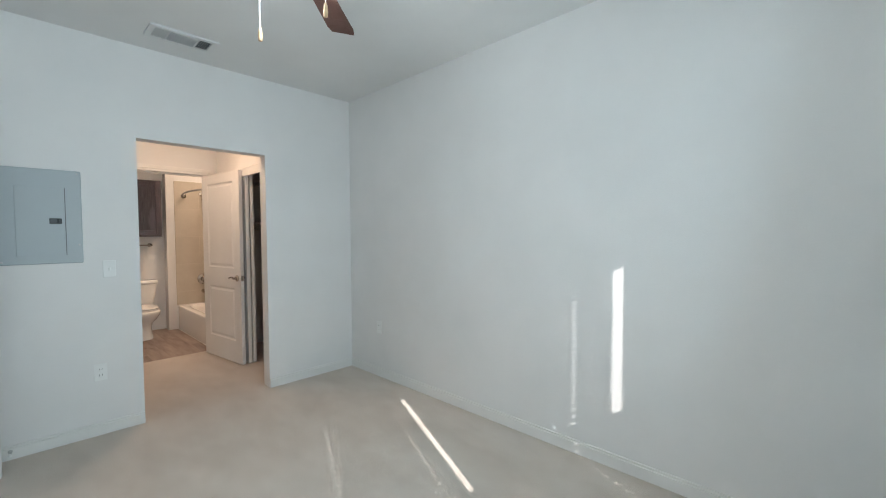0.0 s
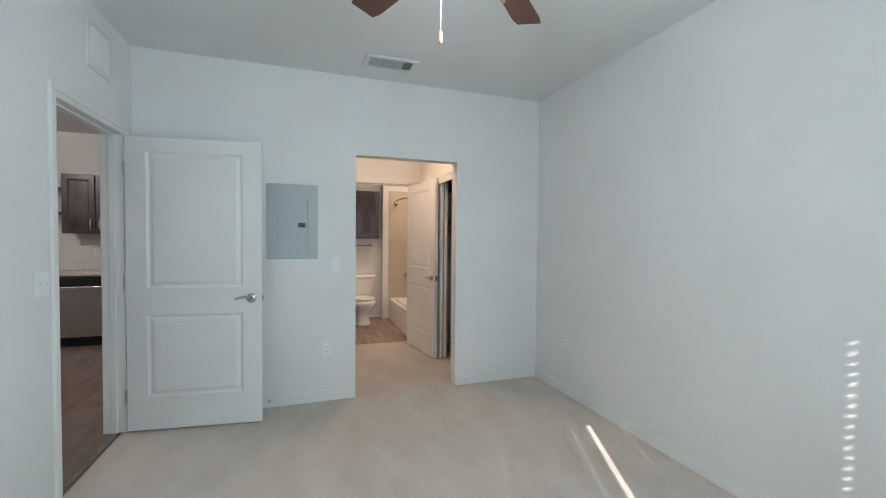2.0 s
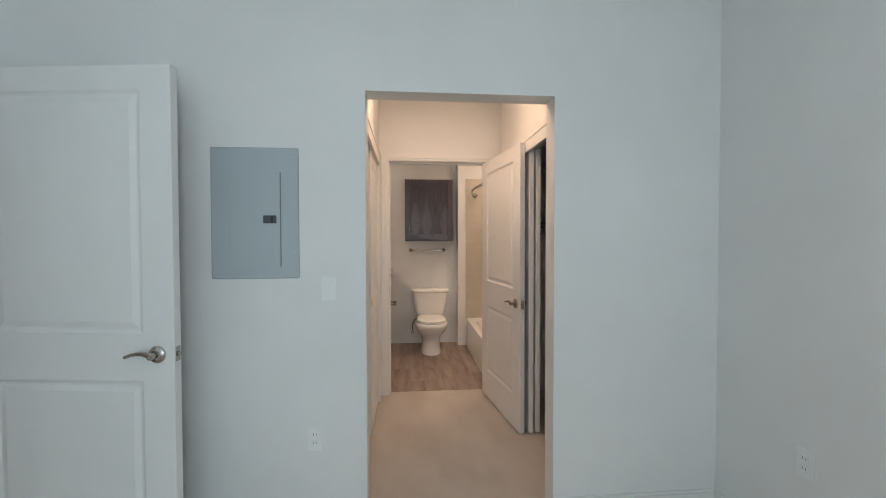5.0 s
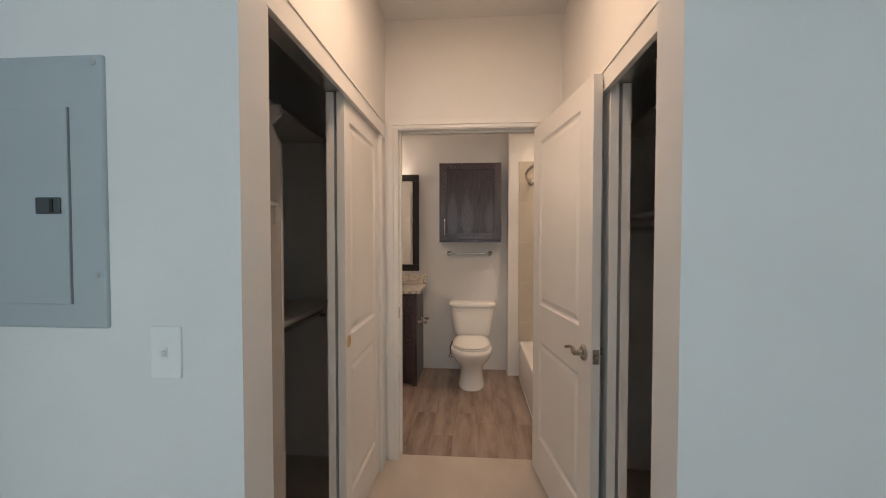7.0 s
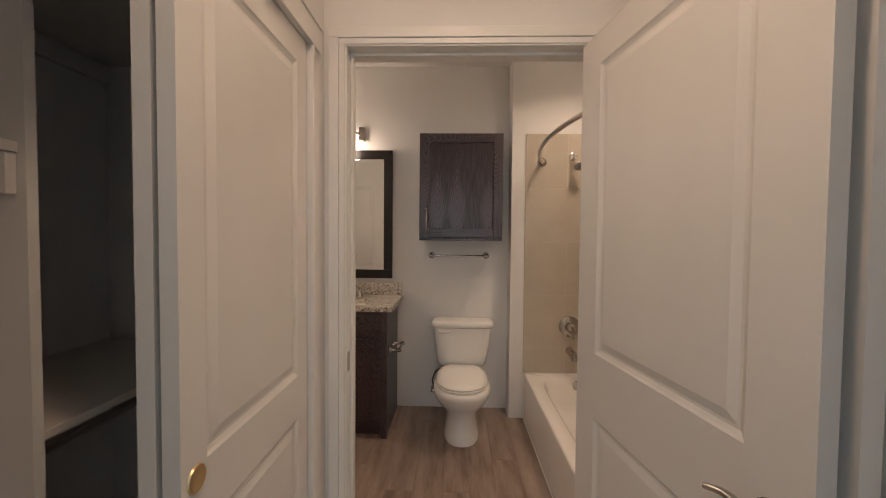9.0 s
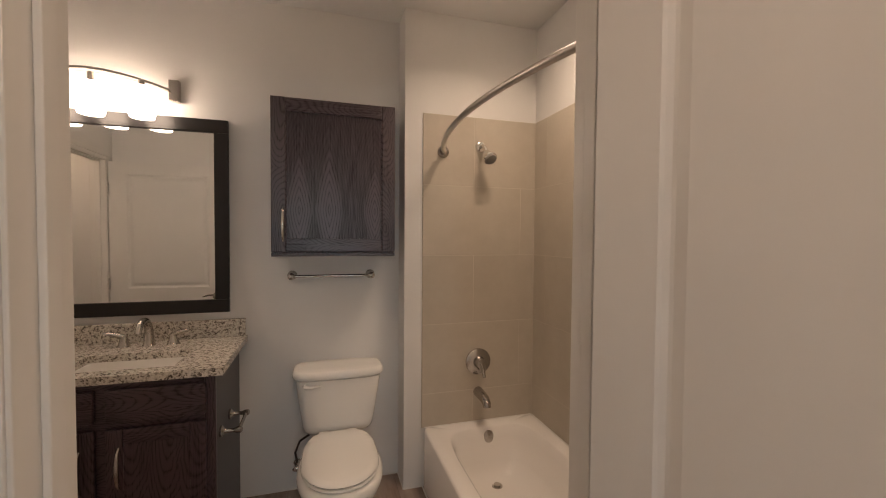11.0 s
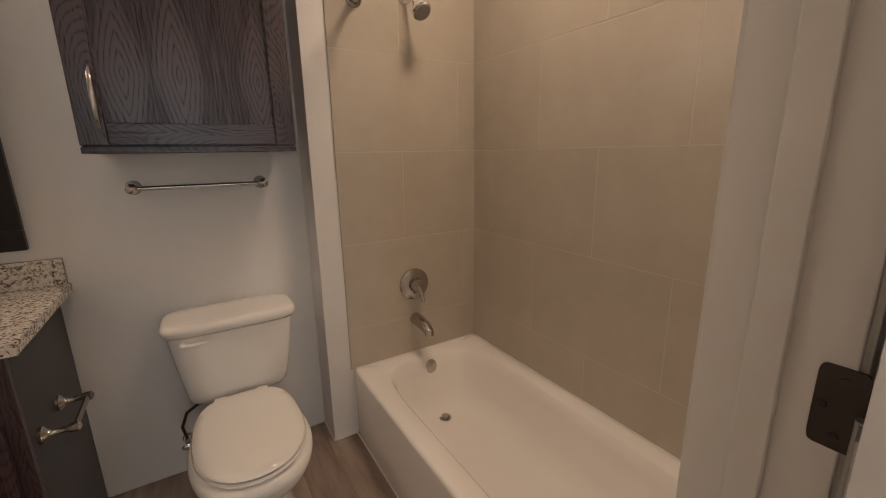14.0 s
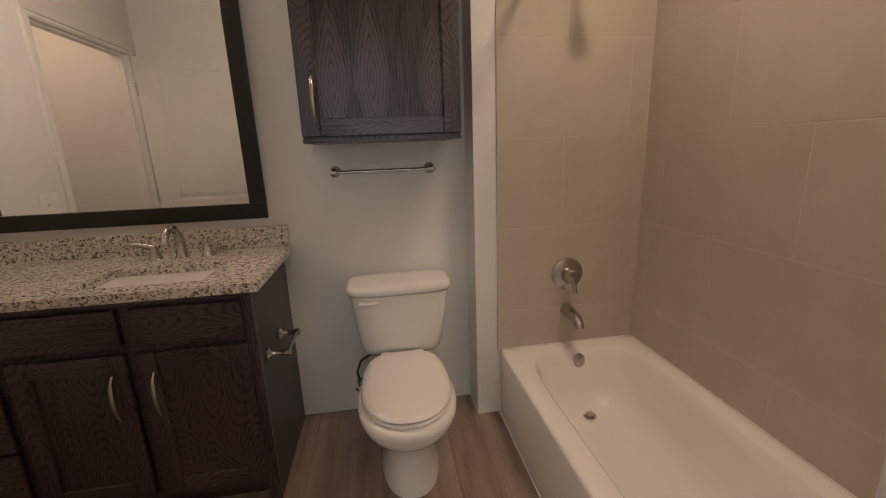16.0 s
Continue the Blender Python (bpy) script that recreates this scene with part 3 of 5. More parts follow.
# ---------------------------------------------------------------- windows and blinds behind the walk
def window(name, x0, x1):
    w = thing(name, "white vinyl sash window", "window", kind="structure")
    y = BY0 - 0.085
    part("window_frame", wall_mesh("y", y - 0.03, y + 0.03, x0, x1, 0.6, 2.19, [(x0 + 0.012, x1 - 0.009, 0.63, 2.178)]), M_PLASTIC, w)
    part("sash", wall_mesh("y", y - 0.012, y + 0.012, x0 + 0.012, x1 - 0.009, 0.63, 1.326, [(x0 + 0.05, x1 - 0.078, 0.67, 1.275)]), M_PLASTIC, w)
    pane = part("pane", box(x0 + 0.012, x1 - 0.004, y + 0.016, y + 0.020, 1.316, 2.178), M_GLASS, w)
    pane2 = part("pane", box(x0 + 0.05, x1 - 0.078, y - 0.002, y + 0.002, 0.67, 1.275), M_GLASS, w)
    pane.visible_shadow = pane2.visible_shadow = False
    part("window_sill", box(x0, x1, BY0 - 0.05, BY0 + 0.025, 0.575, 0.5995, 0.003), M_TRIM, w)


def blind(x0, x1, holes):
    t = thing("window_blind", "closed white horizontal slat blind", "blind", pose(0, 0, 0), group="bedroom blinds")
    y = BY0 - 0.022
    part("headrail", box(x0, x1 + 0.004, y - 0.025, y + 0.02, 2.135, 2.188, 0.002), M_BLIND, t)
    part("bottom_rail", box(x0, x1, y - 0.014, y + 0.014, 0.612, 0.632, 0.003), M_BLIND, t)
    bm = wall_mesh("y", -0.0012, 0.0012, x0, x1, -0.027, 0.027, [(h - 0.0065, h + 0.0065, -0.008, 0.005) for h in holes])
    bm.transform(Matrix.Rotation(radians(-14), 4, "X"))
    me = finish("slat", bm, M_BLIND)
    for k in range(34):
        s = new("slat", me)
        s.parent = t
        s.location = (random.uniform(-0.002, 0.002), y, 0.655 + 0.0445 * k)
    for h in holes:
        part("ladder_cord", tube([(h + 0.016, y + 0.017, 0.62), (h + 0.016, y + 0.017, 2.14)], 0.0012, 6), M_PLASTIC, t)


window("window_1", -0.60, 0.258)
window("window_2", 0.40, 1.188)
blind(-0.598, 0.209, (-0.478, 0.083))
blind(0.402, 1.151, (0.503, 1.050))


# ---------------------------------------------------------------- bedroom fixtures
def electrical_panel():
    m = pose(-0.497, 0, 1.4815)
    p = thing("electrical_panel", "grey painted metal breaker panel set in the bedroom wall", "electrical panel", m)
    part("cover", box(-0.194, 0.194, -0.009, 0.06, -0.299, 0.299, 0.006, 3), M_PANEL, p)
    door = part("door", box(-0.112, 0.111, -0.0125, -0.0092, -0.245, 0.186, 0.0012), M_PANEL, p, "hinged grey breaker door")
    # solid strip on the cover, coloured dark for the shade of the slit
    part("hinge_gap", box(0.1115, 0.1155, -0.0105, -0.0092, -0.245, 0.186), M_GAP_SHADE, p, "dark strip painting the shade in the breaker door gap")
    lat = part("latch", box(0.038, 0.096, -0.0175, -0.0126, -0.046, -0.010, 0.002), M_RUBBERDARK, p, "black recessed latch")
    part("latch_slider", box(0.074, 0.082, -0.0205, -0.0176, -0.043, -0.013, 0.001), M_BLACK, lat)
    for sx, sz in ((-0.175, -0.28), (0.175, -0.18), (-0.175, 0.28), (0.175, 0.28)):
        part("screw", lathe([(0.006, 0), (0.005, 0.003), (0, 0.0035)], 12, Matrix.Translation((sx, -0.009, sz)) @ Matrix.Rotation(radians(90), 4, "X")), M_STEEL, p)


electrical_panel()


def wall_plate(name, label, m, kind):
    """A cover plate in its own axes: x across, -y out of the wall, z up."""
    p = thing(name, label, "outlet" if kind == "outlet" else "switch", m)
    w = 0.058 if kind == "double" else 0.035
    part("cover_plate", box(-w, w, -0.006, -0.0005, -0.0575, 0.0575, 0.0025), M_PLASTIC, p)
    for x in ((-0.023, 0.023) if kind == "double" else (0,)):
        if kind == "outlet":
            for z in (-0.02, 0.02):
                r = part("receptacle", box(x - 0.017, x + 0.017, -0.0085, -0.0062, z - 0.014, z + 0.014, 0.004), M_PLASTIC, p)
                part("slot", box(x - 0.008, x - 0.006, -0.0090, -0.0086, z - 0.004, z + 0.007), M_BLACK, r)
                part("slot", box(x + 0.006, x + 0.008, -0.0090, -0.0086, z - 0.004, z + 0.007), M_BLACK, r)
        else:
            part("toggle_bezel", box(x - 0.006, x + 0.006, -0.0075, -0.0062, -0.0125, 0.0125, 0.001), M_PLASTIC, p)
            b = box(x - 0.004, x + 0.004, -0.020, -0.0076, -0.006, 0.006, 0.002)
            part("toggle", b, M_PLASTIC, p)


wall_plate("light_switch", "white toggle light switch beside the passage opening", pose(-0.172, 0, 1.133), "single")
wall_plate("wall_outlet", "white duplex outlet low on the bedroom wall", pose(-0.238, 0, 0.43), "outlet")
wall_plate("wall_outlet", "white duplex outlet low on the long bedroom wall", pose(BX1, -0.47, 0.47, 0, 0, -90), "outlet")
wall_plate("light_switch", "white double toggle switch beside the bedroom door", pose(BX0, -1.085, 1.13, 0, 0, 90), "double")
wall_plate("light_switch", "white double switch on the bathroom side wall", pose(TX0, 2.91, 1.10, 0, 0, 90), "double")


def ceiling_vent():
    v = thing("ceiling_vent", "white metal three-way air register in the ceiling", "vent", pose(0.215, -0.365, CEIL))
    # flat dark sheet: the shade of the duct is put into its colour
    part("backing", box(-0.165, 0.165, -0.075, 0.075, -0.004, -0.001), M_GAP_SHADE, v, "dark sheet painting the duct shade behind the louvres")
    fr = wall_mesh("y", -0.014, -0.001, -0.198, 0.198, -0.105, 0.105, [(-0.165, -0.088, -0.075, 0.075), (-0.080, 0.080, -0.075, 0.075), (0.088, 0.165, -0.075, 0.075)])
    fr.transform(Matrix(((1, 0, 0, 0), (0, 0, 1, 0), (0, 1, 0, 0), (0, 0, 0, 1))))
    part("frame", fr, M_STEELWHITE, v)
    for k in range(6):
        for s in (-1, 1):
            b = box(-0.0006, 0.0006, -0.074, 0.074, -0.0095, 0.0065)
            b.transform(Matrix.Translation((s * (0.094 + 0.013 * k), 0, -0.008)) @ Matrix.Rotation(radians(35 * s), 4, "Y"))
            part("slat", b, M_STEELWHITE, v)
    for k in range(11):
        b = box(-0.079, 0.079, -0.0006, 0.0006, -0.0095, 0.0065)
        b.transform(Matrix.Translation((0, -0.068 + 0.0136 * k, -0.008)) @ Matrix.Rotation(radians(-38), 4, "X"))
        part("slat", b, M_STEELWHITE, v)


ceiling_vent()


def wall_grille():
    g = thing("return_grille", "white painted return-air grille above the bedroom door", "vent", pose(BX0, -0.487, 2.455))
    # no duct here, only a sheet coloured like the shade between the bars
    part("backing", box(-0.001, 0.003, -0.12, 0.12, -0.11, 0.11), M_GAP_SHADE, g, "dark sheet painting the duct shade behind the bars")
    part("frame", wall_mesh("x", 0.0005, 0.010, -0.145, 0.145, -0.135, 0.135, [(-0.115, 0.115, -0.105, 0.105)]), M_STEELWHITE, g)
    for k in range(7):
        b = box(-0.011, 0.011, -0.0015, 0.0015, -0.1045, 0.1045)
        b.transform(Matrix.Translation((0.010, -0.099 + 0.033 * k, 0)) @ Matrix.Rotation(radians(62), 4, "Z"))
        part("slat", b, M_STEELWHITE, g)


wall_grille()


def ceiling_fan(cx, cy):
    f = thing("ceiling_fan", "five-blade ceiling fan with walnut blades and a lit globe", "ceiling fan", pose(cx, cy, CEIL))
    part("canopy", lathe([(0.07, 0), (0.07, -0.02), (0.045, -0.06), (0.016, -0.066)], 28), M_STEELWHITE, f, "white canopy", smooth=True)
    part("downrod", tube([(0, 0, -0.06), (0, 0, -0.14)], 0.013, 12), M_STEELWHITE, f, smooth=True)
    part("motor_housing", lathe([(0.03, -0.125), (0.09, -0.14), (0.115, -0.17), (0.115, -0.235), (0.085, -0.265), (0.07, -0.31), (0.065, -0.325)], 32), M_STEELWHITE, f, "white motor housing", smooth=True)
    part("globe", lathe([(0.064, -0.326), (0.10, -0.338), (0.112, -0.362), (0.104, -0.395), (0.078, -0.425), (0.04, -0.444), (0.0, -0.449)], 32), M_GLOBE, f, "glowing white glass globe", smooth=True)
    for k in range(5):
        rot = Matrix.Rotation(radians(42.5 + 72 * k), 4, "Z")
        arm = box(0.09, 0.24, -0.016, 0.016, -0.266, -0.258, 0.003)
        box(0.19, 0.27, -0.042, 0.042, -0.264, -0.259, 0.002, bm=arm)
        arm.transform(rot)
        part("blade_iron", arm, M_STEELWHITE, f, "white blade bracket")
        out = []
        n = 10
        for i in range(n + 1):
            s = i / n
            x = 0.205 + 0.497 * s
            wd = 0.052 + 0.020 * s
            if s > 0.93:
                wd -= 0.012
            out.append((x, wd))
        top = [(x, wd) for x, wd in out] + [(x, -wd) for x, wd in reversed(out)]
        bl = loft([[(x, y, -0.2585) for x, y in top], [(x, y, -0.2525) for x, y in top]])
        bl.transform(rot @ Matrix.Translation((0, 0, -0.2555)) @ Matrix.Rotation(radians(11), 4, "X") @ Matrix.Translation((0, 0, 0.2555)))
        part("blade", bl, M_BLADE, f, "reddish walnut fan blade")
    for dx, dy, zend in ((-0.075, 0.105, -0.565), (0.065, -0.125, -0.51)):
        part("pull_chain", tube([(dx, dy, -0.31), (dx, dy, zend)], 0.0016, 6), M_STEELWHITE, f)
        part("pull_knob", lathe([(0.003, 0.0), (0.006, -0.008), (0.0085, -0.03), (0.007, -0.05), (0.0, -0.053)], 14, Matrix.Translation((dx, dy, zend))), M_BLADE_LIGHT, f, "pale wooden pull knob", smooth=True)


M_BLADE_LIGHT = wood("pull_knob_wood", (0.42, 0.28, 0.16), (0.62, 0.45, 0.29), 0.45)
ceiling_fan(0.137, -2.128)


def door_bumper():
    d = thing("door_stop", "spring door stop with a white rubber tip on the baseboard", "door stop", pose(-0.672, -0.013, 0.052))
    pts = [(0.0055 * math.cos(k * 0.9), -0.004 - 0.0022 * k * 0.9, 0.0055 * math.sin(k * 0.9)) for k in range(28)]
    part("spring", tube(pts, 0.0013, 6), M_STEEL, d, "coiled steel spring", smooth=True)
    part("base", lathe([(0.011, 0), (0.010, 0.004), (0.006, 0.006)], 16, Matrix.Rotation(radians(90), 4, "X")), M_STEEL, d, smooth=True)
    part("tip", lathe([(0.008, 0.058), (0.009, 0.066), (0.007, 0.074), (0.0, 0.076)], 16, Matrix.Rotation(radians(90), 4, "X")), M_PLASTIC, d, "white rubber tip", smooth=True)


door_bumper()


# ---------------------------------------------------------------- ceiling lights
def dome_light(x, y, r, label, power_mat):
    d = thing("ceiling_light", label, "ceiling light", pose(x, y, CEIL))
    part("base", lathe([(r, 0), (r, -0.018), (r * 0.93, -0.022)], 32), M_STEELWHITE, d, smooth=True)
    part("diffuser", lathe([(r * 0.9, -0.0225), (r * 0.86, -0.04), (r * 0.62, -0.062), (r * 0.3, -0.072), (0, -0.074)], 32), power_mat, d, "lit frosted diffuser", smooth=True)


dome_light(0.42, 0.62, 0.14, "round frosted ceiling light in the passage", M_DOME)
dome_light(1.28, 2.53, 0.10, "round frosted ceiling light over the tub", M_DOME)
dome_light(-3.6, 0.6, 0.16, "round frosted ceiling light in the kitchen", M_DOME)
# this dome is unseen too, added to go with the hall lamp
dome_light(-1.72, 2.35, 0.14, "unseen round ceiling light added in the hall", M_DOME)


# ---------------------------------------------------------------- closets
def profile_board(points, y0, y1):
    return loft([[(x, y0, z) for x, z in points], [(x, y1, z) for x, z in points]])


def closet_inside(side, back, front, ydiv, near_z, far_z):
    """Divider, shelves, cleats and rods. side -1: the closet lies towards -x."""
    s = -side

    def X(d):          # d metres out from the back wall
        return back + s * d

    def bx(d0, d1, y0, y1, z0, z1, bev=0.0015):
        p0, p1 = sorted((X(d0), X(d1)))
        return box(p0, p1, y0, y1, z0, z1, bev)

    D = abs(front - back)
    unit = thing("closet_divider", "painted board dividing the closet, with a notched top corner", "closet divider", pose(0, 0, 0), group="closet fittings")
    part("panel", profile_board([(X(0.001), 0.0), (X(D), 0.0), (X(D), 1.80), (X(D - 0.042), 1.885), (X(D), 1.925), (X(D), 1.97), (X(0.001), 1.97)], ydiv, ydiv + 0.02), M_SHELF, unit)
    part("edge_band", bx(D, D + 0.0012, ydiv, ydiv + 0.02, 0.002, 1.795, 0), M_TRIM, unit, "pale front edge band")
    y_far, y_near = HY1 - 0.003, 0.122
    for z, y0, y1, deep, rod in ((1.972, y_near, y_far, D - 0.045, False), (near_z, y_near, ydiv - 0.001, D - 0.012, True), (far_z, ydiv + 0.021, y_far, D - 0.012, True)):
        bare = side > 0 and z == near_z
        sh = thing("closet_rod", "chrome hanging rod between painted cleats in the closet", "closet rod", pose(0, 0, 0), group="closet fittings") if bare else thing("closet_shelf", "painted closet shelf" + (" with a hanging rod below" if rod else " over the divider"), "shelf", pose(0, 0, 0), group="closet fittings")
        if not bare:
            part("board", bx(0.001, deep, y0, y1, z, z + 0.019), M_SHELF, sh)
        part("back_cleat", bx(0.001, 0.02, y0, y1, z - 0.065, z - 0.001), M_SHELF, sh)
        if rod:
            for ya, yb in ((y0, y0 + 0.018), (y1 - 0.018, y1)):
                part("end_cleat", bx(0.021, deep - 0.004, ya, yb, z - 0.075, z - 0.001), M_SHELF, sh)
            zr, xr = z - (0.03 if bare else 0.055), X(deep - 0.075)
            part("rod", tube([(xr, y0 + 0.019, zr), (xr, y1 - 0.019, zr)], 0.0125, 14), M_CHROME, sh, "chrome hanging rod", smooth=True)
            for yy in (y0 + 0.019, y1 - 0.024):
                part("rod_socket", box(xr - 0.02, xr + 0.02, yy, yy + 0.005, zr - 0.025, zr + 0.035, 0.003), M_CHROME, sh, "chrome rod bracket")


closet_inside(-1, -0.84, -0.357, 0.905, 1.522, 0.975)
closet_inside(1, BX1, 1.284, 0.800, 0.992, 1.485)


# ---------------------------------------------------------------- cabinets
CAB_MOULD = [(0.004, 0.004), (0.012, 0.009), (0.014, 0.009)]


def bar_pull(x, y, z0, z1, vertical=True):
    """A bowed pull standing out in -y."""
    pts, rad = [], []
    for k in range(11):
        s = k / 10
        out = 0.026 * (math.sin(math.pi * s) ** 0.45 if 0 < s < 1 else 0.0)
        pts.append((x, y - out, z0 + (z1 - z0) * s))
        rad.append(0.0045 + 0.004 * math.sin(math.pi * s))
    return tube(pts, rad, 10)


def shaker_door(parent, x0, x1, z0, z1, y, rail, pull, panel_mat):
    """A framed door in world metres: a sunk panel between two stiles and two rails, with a bow handle."""
    d = part("door", box(x0 + rail - 0.01, x1 - rail + 0.01, y - 0.002, y + 0.0095, z0 + rail - 0.01, z1 - rail + 0.01), panel_mat, parent, world=True)
    for a, b in ((x0, x0 + rail), (x1 - rail, x1)):
        part("stile", box(a, b, y - 0.0105, y + 0.0095, z0, z1, 0.003), M_ESPRESSO, d, world=True)
    for a, b in ((z0, z0 + rail), (z1 - rail, z1)):
        part("rail", box(x0 + rail + 0.0004, x1 - rail - 0.0004, y - 0.0098, y + 0.0095, a + 0.0005, b - 0.0005, 0.003), M_ESPRESSO_RAIL, d, world=True)
    for a, b, c, e in ((x0 + rail, x0 + rail + 0.005, z0 + rail, z1 - rail), (x1 - rail - 0.005, x1 - rail, z0 + rail, z1 - rail)):
        part("bead", box(a, b, y - 0.0065, y - 0.0021, c, e, 0.0018), M_ESPRESSO, d, world=True)
    px, pz0, pz1 = pull
    part("handle", bar_pull(px, y - 0.0105, pz0, pz1), M_NICKEL, d, "brushed nickel bow handle", world=True, smooth=True)
    return d


def wall_cabinet():
    c = thing("wall_cabinet", "dark espresso oak wall cabinet above the toilet", "cabinet", pose(0.459, TY1, 1.343))
    x0, x1, z0, z1 = 0.163, 0.756, 1.343, 2.105
    part("body", box(x0 + 0.002, x1 - 0.002, 3.1062, TY1 - 0.001, z0, z1, 0.002), M_ESPRESSO, c, world=True)
    part("bottom_rail", box(x0, x1, 3.088, 3.1058, z0 - 0.001, z0 + 0.017, 0.002), M_ESPRESSO_RAIL, c, world=True)
    shaker_door(c, x0, x1, z0 + 0.021, z1 - 0.002, 3.0955, 0.066, (0.217, 1.412, 1.578), M_ESPRESSO_HEART)


wall_cabinet()


def towel_bar():
    t = thing("towel_bar", "brushed nickel towel bar under the wall cabinet", "towel bar", pose(0.45, TY1, 1.222))
    for x in (0.236, 0.666):
        m = Matrix.Translation((x, TY1, 1.222)) @ Matrix.Rotation(radians(90), 4, "X")
        part("post", lathe([(0.026, 0.0), (0.026, 0.007), (0.018, 0.016), (0.011, 0.03), (0.013, 0.06), (0.018, 0.072), (0.018, 0.090), (0.008, 0.097)], 24, m), M_NICKEL, t, world=True, smooth=True)
    part("bar", tube([(0.24, TY1 - 0.08, 1.222), (0.662, TY1 - 0.08, 1.222)], 0.008, 14), M_NICKEL, t, world=True, smooth=True)


towel_bar()

VX0, VX1, VY0 = -1.25, -0.03, 2.872


def vanity():
    v = thing("vanity_cabinet", "dark espresso oak bathroom vanity with doors and false drawers", "vanity", pose((VX0 + VX1) / 2, 3.15, 0))
    sx = VX1 - 0.005
    part("body", box(VX0, sx - 0.002, VY0 + 0.0205, TY1 - 0.001, 0.10, 0.70, 0.0015), M_BLACK, v, world=True)
    part("toe_kick", box(VX0, sx - 0.003, VY0 + 0.07, TY1 - 0.001, 0.0, 0.0995), M_ESPRESSO_RAIL, v, world=True)
    part("front_rail", box(VX0, VX1 - 0.0405, VY0, VY0 + 0.02, 0.10, 0.868), M_ESPRESSO_RAIL, v, world=True)
    part("corner_stile", box(VX1 - 0.04, VX1 + 0.001, VY0 - 0.001, VY0 + 0.02, 0.0, 0.868, 0.002), M_ESPRESSO, v, world=True)
    part("back_rail", box(VX0, sx - 0.022, TY1 - 0.05, TY1 - 0.001, 0.7002, 0.868), M_ESPRESSO_RAIL, v, world=True)
    part("side_panel", box(sx - 0.0018, sx + 0.001, VY0 + 0.0204, TY1 - 0.017, 0.0, 0.868), M_SIDE, v, "smooth dark laminate side panel", world=True)
    part("side_panel", box(VX0, -0.80, VY0 + 0.0205, TY1 - 0.0502, 0.7002, 0.868), M_SIDE, v, world=True)
    # fills the gap at the wall with black in place of its shade
    part("scribe_strip", box(sx - 0.021, sx - 0.0022, TY1 - 0.0165, TY1 - 0.001, 0.0, 0.868), M_BLACK, v, "black strip painting the shade in the gap at the wall", world=True)
    y = VY0 - 0.0105

    def wd(bm, nm, label=""):
        return part(nm, bm, M_ESPRESSO_RAIL, v, label, world=True)

    for x0, x1, hx in ((-0.408, -0.062, -0.363), (-0.792, -0.446, -0.491)):
        wd(box(x0, x1, y - 0.0095, y + 0.0095, 0.712, 0.838, 0.004), "drawer_front")
        shaker_door(v, x0, x1, 0.132, 0.682, y, 0.058, (hx, 0.448, 0.612), M_ESPRESSO)
    for k in range(3):
        z0 = 0.132 + 0.238 * k
        dr = wd(box(-1.215, -0.832, y - 0.0095, y + 0.0095, z0, z0 + 0.226, 0.004), "drawer_front")


vanity()


def sink_top():
    t = thing("vanity_countertop", "speckled beige granite vanity top with backsplash", "countertop", pose(-0.62, 3.1, 0.869))
    slab = wall_mesh("y", 0.869, 0.900, -1.275, 0.006, 2.838, TY1 - 0.0005, [(-0.60, -0.193, 2.918, 3.165)])
    slab.transform(Matrix(((1, 0, 0, 0), (0, 0, 1, 0), (0, 1, 0, 0), (0, 0, 0, 1))))
    bmesh.ops.bevel(slab, geom=[e for e in slab.edges if len(e.link_faces) == 2 and e.calc_face_angle(0) > 1], offset=0.004, segments=2, affect="EDGES")
    part("slab", slab, M_GRANITE, t, world=True)
    part("backsplash", box(-1.275, -0.001, TY1 - 0.022, TY1 - 0.0006, 0.9005, 0.994, 0.002), M_GRANITE, t, world=True)
    s = thing("sink", "white rectangular undermount sink", "sink", pose(-0.3965, 3.0415, 0.73))
    cx, cy = -0.3965, 3.0415
    outer = [rounded(cx, cy, 0.195, 0.115, 0.715, 9, 48), rounded(cx, cy, 0.221, 0.141, 0.72, 9, 48), rounded(cx, cy, 0.221, 0.141, 0.8685, 9, 48)]
    inner = [rounded(cx, cy, 0.201, 0.121, 0.8685, 9, 48), rounded(cx, cy, 0.196, 0.116, 0.79, 8, 48), rounded(cx, cy, 0.172, 0.095, 0.752, 6, 48), rounded(cx, cy, 0.03, 0.03, 0.746, 2, 48)]
    part("bowl", loft(outer + inner), M_CHINA, s, world=True, smooth=True)
    part("drain", lathe([(0.024, 0), (0.022, 0.003), (0.0, 0.002)], 20, Matrix.Translation((cx, cy, 0.7465))), M_CHROME, s, world=True, smooth=True)


sink_top()


